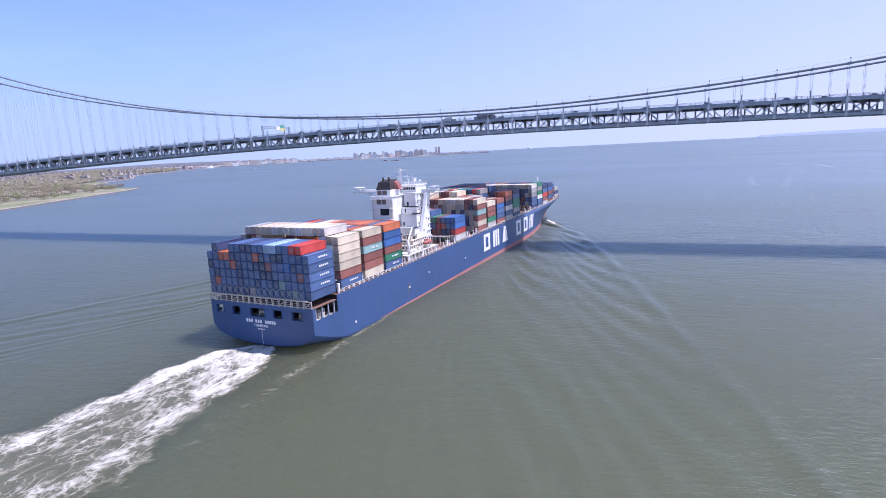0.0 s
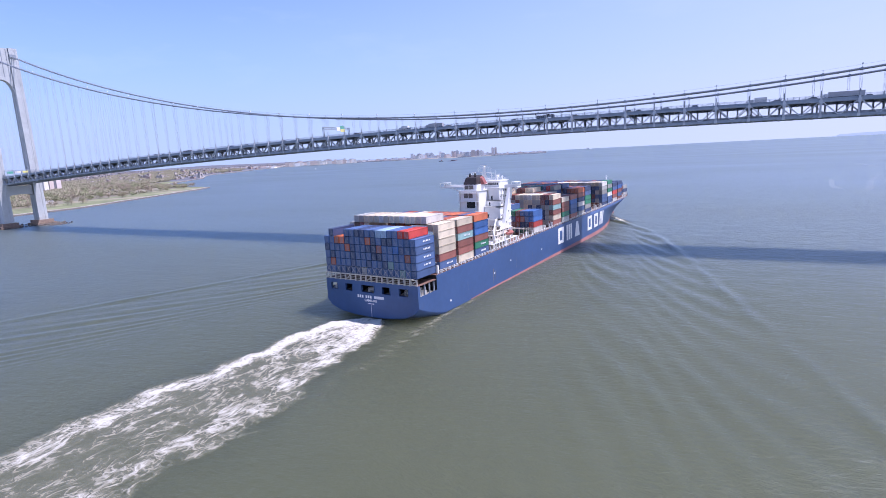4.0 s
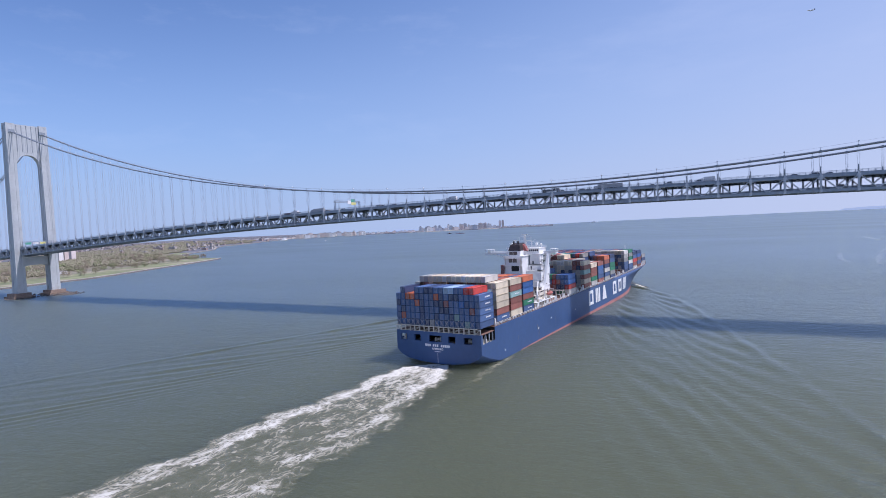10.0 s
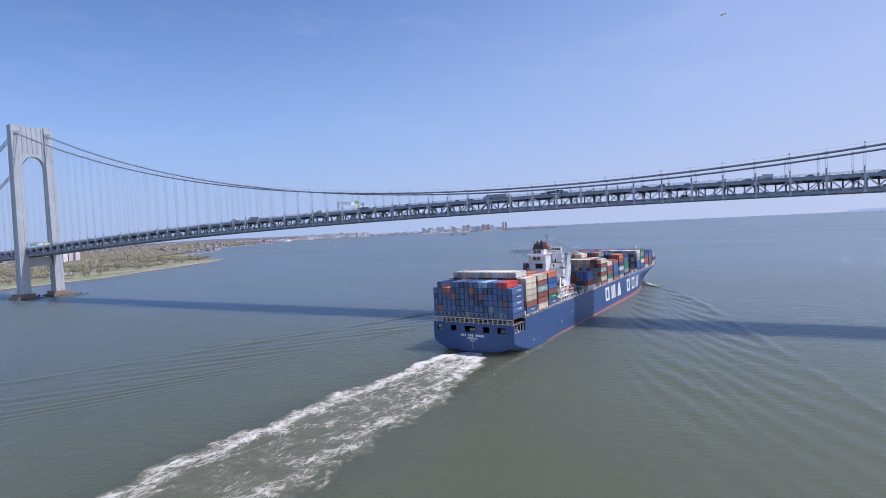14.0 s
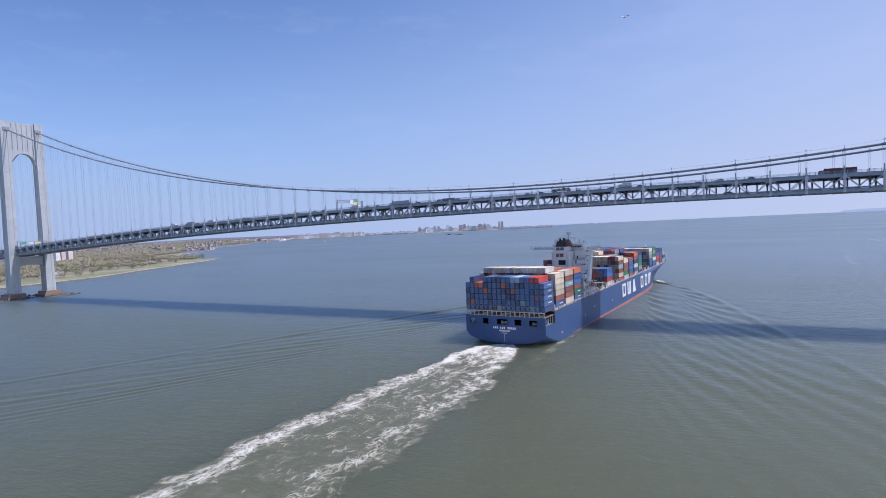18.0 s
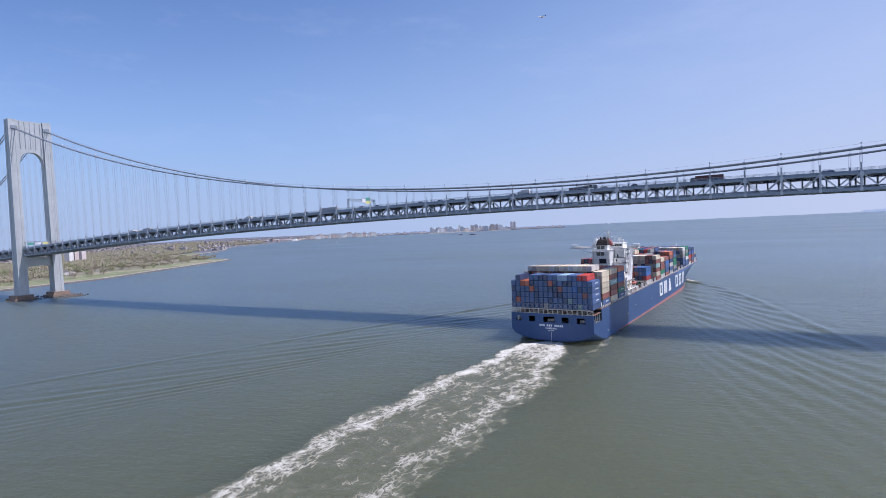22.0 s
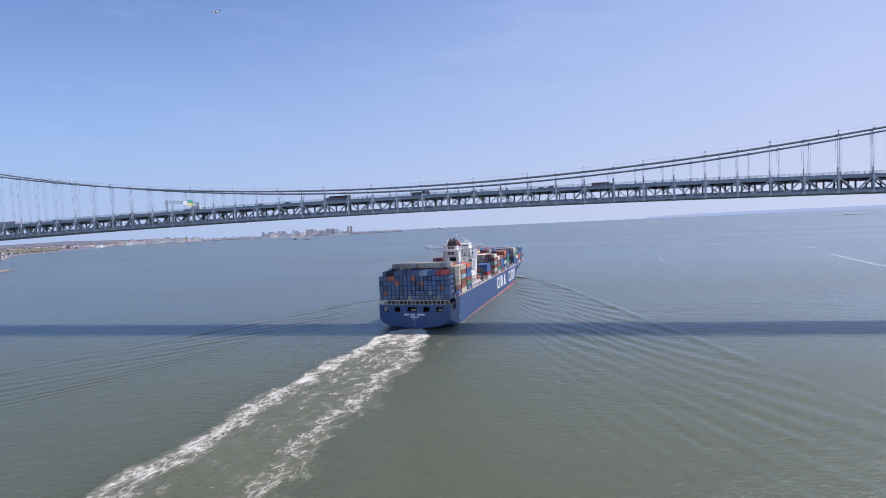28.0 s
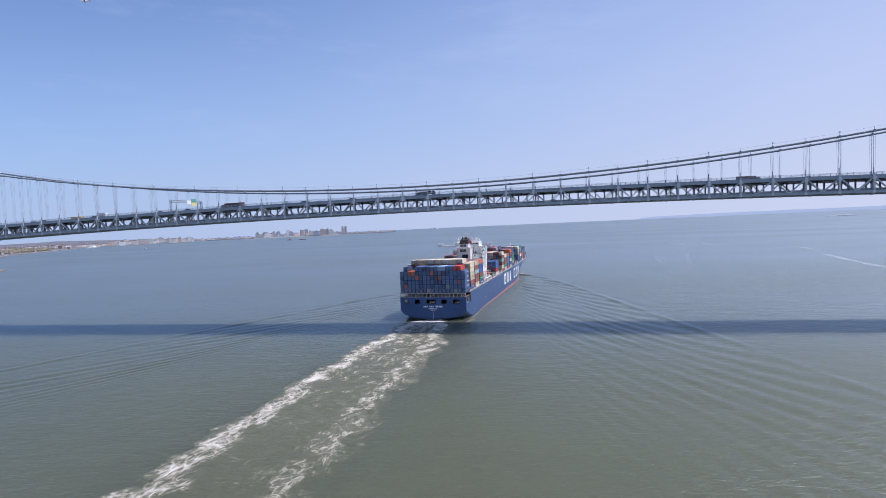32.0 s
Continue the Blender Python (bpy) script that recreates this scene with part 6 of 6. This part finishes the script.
def build_land():
    """Strips from the waterline inland: stone wall, promenade, then level park and town ground."""
    fine = []
    for a, b in zip(COAST, COAST[1:]):
        for k in range(6):
            u = k / 6
            fine.append((a[0] + (b[0] - a[0]) * u + 5 * noise.noise(Vector((a[0] * 0.01 + u * 2, a[1] * 0.01, 0))), a[1] + (b[1] - a[1]) * u))
    fine.append(COAST[-1])
    lines = [(fine, -1.5), (inland(fine, 5.0), 2.6), (inland(fine, 11), 3.0)]
    for k, name, mat in ((0, "seawall", ROCK), (1, "promenade", SAND)):
        co, faces = [], []
        for pts, z in lines[k:k + 2]:
            co += [(x, y, z + float(sea_level(x, y))) for x, y in pts]
        n = len(fine)
        faces = [(i, i + 1, n + i + 1, n + i) for i in range(n - 1)]
        me = bpy.data.meshes.new(name)
        me.from_pydata(co, [], faces)
        me.materials.append(mat)
        tagged(new(name, me), "pale stone edge along the park shore" if k else "dark stone wall at the waterline", "shore", kind="structure")
    edge = lines[2][0]
    n = len(edge)
    co, faces = [], []
    for d in range(9):
        u = (d / 8) ** 1.6
        for x, y in edge:
            fx, fy = -4300 + 0.04 * y, y * 0.96 + 40
            px, py = x + (fx - x) * u, y + (fy - y) * u
            bumpz = 2.2 * noise.noise(Vector((px * 0.006, py * 0.006, 1))) * min(1, u * 8)
            co.append((px, py, 3.0 + 6 * min(1, u * 3) + bumpz + float(sea_level(px, py))))
    for d in range(8):
        for i in range(n - 1):
            faces.append((d * n + i, d * n + i + 1, (d + 1) * n + i + 1, (d + 1) * n + i))
    me = bpy.data.meshes.new("ground")
    me.from_pydata(co, [], faces)
    me.materials.append(GRASS), me.materials.append(TOWN), me.materials.append(TOWN_HAZED)
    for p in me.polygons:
        # beyond 2.5 km the ground switches to the haze-toned copy
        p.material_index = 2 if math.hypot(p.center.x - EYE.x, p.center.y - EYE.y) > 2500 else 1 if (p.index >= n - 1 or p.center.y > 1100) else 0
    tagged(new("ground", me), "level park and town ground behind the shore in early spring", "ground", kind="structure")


def on_land(x, y):
    """Distance inland of a point, measured along x from the coast at the same y."""
    ys = [p[1] for p in COAST]
    best = None
    for a, b in zip(COAST, COAST[1:]):
        if (a[1] - y) * (b[1] - y) <= 0 and a[1] != b[1]:
            cx = a[0] + (b[0] - a[0]) * (y - a[1]) / (b[1] - a[1])
            best = cx if best is None else min(best, cx)
    return None if best is None else best - x


def ground_z(x, y):
    return 3.0 + float(sea_level(x, y)) + 5.0 * min(1, max(0, (on_land(x, y) or 0) / 500))


def tree_meshes():
    """Leafless and budding crowns: a tapered trunk, limbs, and many small twig clumps with gaps."""
    rng = random.Random(5)
    kinds = []
    for v in range(4):
        bm = bmesh.new()
        beam(bm, (0, 0, 0), (0, 0, 5), 0.6, sides=6)
        tips = []
        for k in range(7):
            a = k * 2.4 + v
            h = rng.uniform(3.2, 5)
            tip = (math.cos(a) * rng.uniform(2, 4), math.sin(a) * rng.uniform(2, 4), h + rng.uniform(2.5, 6))
            beam(bm, (0, 0, h), tip, 0.25)
            tips.append(tip)
        trunk = mesh_of("trunk", bm, BRANCH)
        bm = bmesh.new()
        for tip in tips:
            for j in range(75):
                c = Vector(tip) + Vector((rng.gauss(0, 2.0), rng.gauss(0, 2.0), rng.gauss(-2.2, 2.3)))
                r = rng.uniform(0.25, 0.7)
                q = [bm.verts.new(c + Vector((rng.uniform(-r, r), rng.uniform(-r, r), rng.uniform(-r, r) * 0.8))) for _ in range(4)]
                for f in ((0, 1, 2), (0, 2, 3), (0, 3, 1), (1, 3, 2)):
                    bm.faces.new([q[i] for i in f])
        crown = mesh_of("crown", bm, CROWN[v % 3])
        kinds.append((trunk, crown))
    return kinds


def build_trees():
    rng = random.Random(21)
    kinds = tree_meshes()
    made = 0
    while made < 240:
        y = rng.uniform(20, 900)
        d = rng.uniform(60, 420)
        base = on_land(-3000, y)
        if base is None:
            continue
        x = -3000 + base - d
        clump = noise.noise(Vector((x * 0.008, y * 0.008, 5)))
        if clump < -0.02 and d < 240:
            continue
        t, c = kinds[rng.randrange(4)]
        tree = tagged(new("tree"), "leafless or budding park tree in early spring", "tree", "park trees")
        s = rng.uniform(0.75, 1.35)
        tree.matrix_basis = Matrix.LocRotScale((x, y, ground_z(x, y) - 0.3), Euler((0, 0, rng.uniform(0, 6.28))), (s, s, s * rng.uniform(0.85, 1.1)))
        part("trunk", t, None, tree)
        part("crown", c, None, tree)
        made += 1
    # the woods beyond: one canopy of many small clumps
    co, faces = [], []
    for k in range(62000):
        y = rng.uniform(-300, 2400)
        base = on_land(-4200, y)
        if base is None:
            continue
        d = rng.uniform(90, 950) if y < 1000 else rng.uniform(25, 900)
        x = -4200 + base - d
        patch = noise.noise(Vector((x * 0.006, y * 0.006, 2)))
        if patch < (-0.34 if d > 240 else 0.05) or math.hypot(x - EYE.x, y - EYE.y) > 4600:
            continue
        c = Vector((x, y, ground_z(x, y)))
        h, w = rng.uniform(4, 8) + 4 * patch, rng.uniform(1.4, 3.2)
        i = len(co)
        for z, r in ((h * 0.25, 0.6), (h * 0.7, 1.0)):
            a0 = rng.uniform(0, 1)
            for j in range(4):
                a = a0 + j * 1.5708
                rr = w * r * rng.uniform(0.5, 1.3)
                co.append((c.x + rr * math.cos(a), c.y + rr * math.sin(a), c.z + z * rng.uniform(0.8, 1.15)))
        co.append((c.x + rng.uniform(-1, 1), c.y, c.z + h))
        for j in range(4):
            faces.append((i + j, i + (j + 1) % 4, i + 4 + (j + 1) % 4, i + 4 + j))
            faces.append((i + 4 + j, i + 4 + (j + 1) % 4, i + 8))
    me = bpy.data.meshes.new("woods")
    me.from_pydata(co, [], faces)
    m = material("woods", (0.155, 0.135, 0.075), 0.95, 0.0, (0.35, 0.05), (0.25, 0.01), coords="World")
    n, l = m.node_tree.nodes, m.node_tree.links
    g = n.new("ShaderNodeNewGeometry")
    ramp = n.new("ShaderNodeValToRGB")
    ramp.color_ramp.elements[0].color, ramp.color_ramp.elements[1].color = (0.25, 0.215, 0.16, 1), (0.215, 0.22, 0.13, 1)
    l.new(g.outputs["Random Per Island"], ramp.inputs["Fac"])
    l.new(ramp.outputs["Color"], n["Principled BSDF"].inputs["Base Color"])
    me.materials.append(m)
    tagged(new("woods", me), "brown and pale green spring woods behind the shore", "woods", kind="stuff")


def block(x, y, w, d, h, turn, mat, label, group, floors=True):
    """A plain building: walls with window bands, a parapet and a roof house."""
    z = ground_z(x, y) - 1.0
    b = tagged(new("building"), label, "building", group)
    b.matrix_basis = pose(x, y, z, 0, 0, turn)
    bm = bmesh.new()
    box(bm, -w / 2, w / 2, -d / 2, d / 2, 0, h)
    part("wall", bm, mat, b)
    bm = bmesh.new()
    box(bm, -w / 2 + 0.4, w / 2 - 0.4, -d / 2 + 0.4, d / 2 - 0.4, h + 0.004, h + 0.9)
    box(bm, -w * 0.18, w * 0.12, -d * 0.2, d * 0.2, h + 0.9, h + 4.5)
    part("roof", bm, ROOF, b)
    if floors and h > 14:
        bm = bmesh.new()
        n = int(h / 3.1)
        for k in range(n):
            zz = 1.4 + k * 3.1
            for s in (-1, 1):
                for j in range(max(2, int(w / 5))):
                    xx = -w / 2 + 1.5 + j * 5
                    if xx + 2.2 < w / 2:
                        box(bm, xx, xx + 2.2, s * d / 2 - 0.05, s * d / 2 + 0.05, zz, zz + 1.5)
        tagged(part("window_band", bm, WINDOW_HAZED, b), kind="stuff")
    return b


def build_town():
    rng = random.Random(33)
    # low houses inland of the park and along the bay
    k = 0
    while k < 130:
        y = rng.uniform(-200, 2500)
        base = on_land(-4200, y)
        if base is None:
            continue
        d = rng.uniform(1050, 2300) if y < 1000 else rng.uniform(30, 600)
        x = -4200 + base - d
        if math.hypot(x - EYE.x, y - EYE.y) > 4600:
            continue
        h = rng.choice((6, 7, 8, 9, 10, 12, 15))
        block(x, y, rng.uniform(10, 24), rng.uniform(10, 18), h, rng.uniform(-30, 30), rng.choice(LOW_WALLS), "low brick or pale town building behind the park", "town buildings")
        k += 1
    # the roofs of the town beyond, too many and too far to tell apart
    co, faces = [], []
    made = 0
    while made < 2600:
        y = rng.uniform(-300, 3600)
        base = on_land(-4300, y)
        if base is None:
            continue
        d = rng.uniform(950, 2600) if y < 1000 else rng.uniform(120, 1600)
        x = -4300 + base - d
        if math.hypot(x - EYE.x, y - EYE.y) > 4700:
            continue
        made += 1
        z, w, e, h = ground_z(x, y) - 1, rng.uniform(3, 8), rng.uniform(3, 7), rng.uniform(4, 9)
        i = len(co)
        co += [(x + sx * w, y + sy * e, z + sz * h) for sz in (0, 1) for sy in (-1, 1) for sx in (-1, 1)]
        faces += [tuple(i + q for q in f) for f in ((4, 5, 7, 6), (0, 1, 5, 4), (2, 6, 7, 3), (0, 4, 6, 2), (1, 3, 7, 5))]
    me = bpy.data.meshes.new("town_roofs")
    me.from_pydata(co, [], faces)
    m = material("town_roofs", (0.4, 0.36, 0.33), 0.9)
    n, l = m.node_tree.nodes, m.node_tree.links
    g = n.new("ShaderNodeNewGeometry")
    ramp = n.new("ShaderNodeValToRGB")
    ramp.color_ramp.elements[0].color, ramp.color_ramp.elements[1].color = (0.25, 0.22, 0.20, 1), (0.46, 0.44, 0.43, 1)
    ramp.color_ramp.elements.new(0.6).color = (0.36, 0.30, 0.27, 1)
    l.new(g.outputs["Random Per Island"], ramp.inputs["Fac"])
    l.new(ramp.outputs["Color"], n["Principled BSDF"].inputs["Base Color"])
    me.materials.append(m)
    tagged(new("town_roofs", me), "far low houses of the town behind the shore", "houses", kind="stuff")
    # shed and pavilions in the park
    for x, y, w, d, h in ((-1085, 235, 30, 12, 5), (-1330, 520, 22, 10, 4), (-1180, 320, 16, 8, 4)):
        block(x, y, w, d, h, 60, FACADES[5], "low pale pavilion in the shore park", "park pavilions", False)
    for x, y, w, d, h, mat in ((-1700, 541, 15, 18, 48, FACADES[2]), (-1716, 562, 20, 18, 46, FACADES[0]), (-1760, 600, 30, 20, 34, FACADES[3])):
        block(x, y, w, d, h, 27, mat, "tall apartment block inland of the bridge tower", "town apartment blocks")
    # apartment towers on the far shore: bearing left of +y in degrees, metres wide, metres high
    far = []
    b = 49.5
    while b > 36.6:
        tall = 29 if b < 43.4 else 11
        far.append((b, 4180 + rng.uniform(-80, 260), rng.uniform(16, 46), tall * rng.uniform(0.55, 1.1)))
        b -= rng.uniform(0.08, 0.24)
    b = 36.3
    while b > 31.0:
        far.append((b, 4420 + rng.uniform(-40, 120), rng.uniform(14, 36), rng.uniform(7, 15)))
        b -= rng.uniform(0.35, 0.8)
    b = 30.8
    while b > 22.6:
        far.append((b, 4380 + rng.uniform(-40, 160), rng.uniform(14, 40), rng.uniform(10, 40) if rng.random() < 0.7 else rng.uniform(34, 48)))
        b -= rng.uniform(0.15, 0.34)
    for b in (22.45, 22.15):
        far.append((b, 4440, 17, 57))
    b = 21.9
    while b > 17.5:
        far.append((b, 4560 + rng.uniform(-30, 60), rng.uniform(14, 40), rng.uniform(4, 9)))
        b -= rng.uniform(0.4, 0.8)
    for b, r, w, h in far:
        x, y = EYE.x - r * math.sin(radians(b)), EYE.y + r * math.cos(radians(b))
        block(x, y, w, 16, h, b + rng.uniform(-14, 14), rng.choice(FACADES[:5]), "far apartment block on the seaside shore", "far apartment blocks", h > 25)


def far_shore():
    """The low land under the far towers, its beach, and hills along the horizon with haze in their colour."""
    for name, b0, b1, r, dz, depth, mat, lab in (("far_shore", 37.0, 17.0, 4330, 3.0, 330, TOWN_HAZED, "low far shore with a town on it"), ("beach", 32.0, 22.6, 4318, 1.2, 14, SAND, "pale far beach at the waterline")):
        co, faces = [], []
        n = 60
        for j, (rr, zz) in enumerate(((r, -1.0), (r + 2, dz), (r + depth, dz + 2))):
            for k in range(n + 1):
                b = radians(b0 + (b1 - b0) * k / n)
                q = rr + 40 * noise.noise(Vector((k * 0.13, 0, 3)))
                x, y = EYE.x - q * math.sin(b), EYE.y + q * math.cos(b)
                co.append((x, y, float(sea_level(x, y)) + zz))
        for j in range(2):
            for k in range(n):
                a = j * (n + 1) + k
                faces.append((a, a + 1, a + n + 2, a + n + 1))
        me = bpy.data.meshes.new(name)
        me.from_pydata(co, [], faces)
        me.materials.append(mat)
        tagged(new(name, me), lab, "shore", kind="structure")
    # hills carry the distance haze as a blue base colour and glow
    haze = bpy.data.materials.new("haze_glow")
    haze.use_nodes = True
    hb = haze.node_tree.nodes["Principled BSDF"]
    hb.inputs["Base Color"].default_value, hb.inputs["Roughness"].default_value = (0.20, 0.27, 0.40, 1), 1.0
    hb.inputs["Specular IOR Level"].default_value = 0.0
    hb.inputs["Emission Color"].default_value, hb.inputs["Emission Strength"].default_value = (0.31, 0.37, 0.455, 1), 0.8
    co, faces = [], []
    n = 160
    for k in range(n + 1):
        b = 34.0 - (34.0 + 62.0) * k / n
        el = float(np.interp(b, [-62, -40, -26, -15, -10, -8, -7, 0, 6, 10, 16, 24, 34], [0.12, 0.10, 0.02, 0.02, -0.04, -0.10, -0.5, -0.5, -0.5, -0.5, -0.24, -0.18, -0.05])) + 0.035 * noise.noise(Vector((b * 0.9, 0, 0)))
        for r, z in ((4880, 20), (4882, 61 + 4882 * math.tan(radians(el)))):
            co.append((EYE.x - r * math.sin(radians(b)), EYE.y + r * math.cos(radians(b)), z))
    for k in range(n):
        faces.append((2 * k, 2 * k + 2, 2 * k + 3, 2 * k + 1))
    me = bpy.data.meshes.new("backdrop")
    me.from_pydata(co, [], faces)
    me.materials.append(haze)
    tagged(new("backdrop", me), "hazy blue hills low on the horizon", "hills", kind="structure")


def boat(name, x, y, length, height, turn, mats, label):
    b = tagged(new(name), label, "boat")
    b.matrix_basis = pose(x, y, float(sea_level(x, y)), 0, 0, turn)
    bm = bmesh.new()
    w = length * 0.14
    prof = [(-length / 2, w), (length * 0.25, w), (length * 0.42, w * 0.55), (length / 2, 0.1)]
    low = [bm.verts.new((px, s * py * 0.85, -0.5)) for s in (-1, 1) for px, py in prof]
    high = [bm.verts.new((px, s * py, height * 0.35)) for s in (-1, 1) for px, py in prof]
    for o in (0, 4):
        for i in range(3):
            bm.faces.new((low[o + i], low[o + i + 1], high[o + i + 1], high[o + i]))
    bm.faces.new((low[0], low[4], high[4], high[0]))
    bm.faces.new((low[3], low[7], high[7], high[3]))
    for i in range(3):
        bm.faces.new((high[i], high[i + 1], high[5 + i], high[4 + i]))
    part("hull", bm, mats[0], b)
    bm = bmesh.new()
    box(bm, -length * 0.3, length * 0.12, -w * 0.7, w * 0.7, height * 0.35, height * 0.75)
    box(bm, -length * 0.1, length * 0.06, -w * 0.5, w * 0.5, height * 0.75, height)
    part("cabin", bm, mats[1], b)


build_land()
build_trees()
build_town()
far_shore()
boat("motor_boat", -2069, 2170, 22, 6, 150, (WHITE, WHITE), "small white motor boat on the bay")
boat("moored_ferry", -2700, 2480, 120, 15, 120, (WHITE, WHITE), "long white vessel moored at the far shore")
boat("barge_tug", -1560, 2790, 30, 7, 200, (BLACK, RED), "dark tug with a red deckhouse on the bay")
boat("barge", -1480, 2790, 62, 5, 190, (RED, BLACK), "low rust-red barge on the bay")
boat("coaster", 1640, 3160, 150, 7, 170, (FACADES[4], FACADES[4]), "low dark vessel far out on the water")
boat("cargo_ship", -975, 4290, 60, 13, 170, (FACADES[4], FACADES[4]), "far dark cargo ship on the horizon")


# ---- rocks round the tower pier ----
def build_rocks():
    rng = random.Random(9)
    kinds = []
    for v in range(4):
        bm = bmesh.new()
        bmesh.ops.create_icosphere(bm, subdivisions=1, radius=1)
        for w in bm.verts:
            w.co *= rng.uniform(0.65, 1.2)
        kinds.append(mesh_of("rock", bm, ROCK))
    bed = tagged(new("riprap"), "dark broken rocks round the tower pier", "rocks")
    for k in range(230):
        a = rng.uniform(0, 6.283)
        if k % 3:
            x, y = -HALF + rng.uniform(9, 40) * (1 if rng.random() < 0.9 else -1), rng.uniform(-8, 40)
            y = 20 + rng.gauss(0, 6) if x > -HALF + 15 else y
        else:
            x, y = -HALF + 15 * math.cos(a), rng.choice((-19, 19)) + 14 * math.sin(a)
        s = rng.uniform(0.8, 2.2)
        o = part("rock", kinds[k % 4], None, bed)
        o.matrix_basis = Matrix.LocRotScale((x, y, rng.uniform(-0.3, 0.8)), Euler((a, a * 2, a * 3)), (s, s * rng.uniform(0.7, 1.3), s * 0.8))


build_rocks()


def motions():
    rows = [(4.0 * k, pose(-21.9 + 0.47 * 4 * k, -206.2 + 6.86 * 4 * k, 0.35, 0, 0, -4.15)) for k in range(9)]
    walk(ship, rows)
    for ob in WAKE:
        walk(ob, [(t, Matrix.Translation((0, 0, -0.35)) @ m) for t, m in rows])
    for ob, lane, start, speed, up in VEHICLES:
        rows = []
        for k in range(9):
            t = 4.0 * k
            x = start + speed * t
            grade = math.degrees(math.atan2(deck_z(x + 5) - deck_z(x - 5), 10))
            rows.append((t, pose(x, lane, deck_z(x) + up, 0, -grade if speed > 0 else grade, 0 if speed > 0 else 180)))
        walk(ob, rows)
    rows = []
    for k in range(9):
        t = 4.0 * k
        u = (t - 9) / 23
        rows.append((t, pose(412 - 1660 * u, 2062 - 1019 * u, 762 - 4 * u, 0, 0, math.degrees(math.atan2(-1019, -1660)))))
    walk(AIRLINER, rows)


motions()
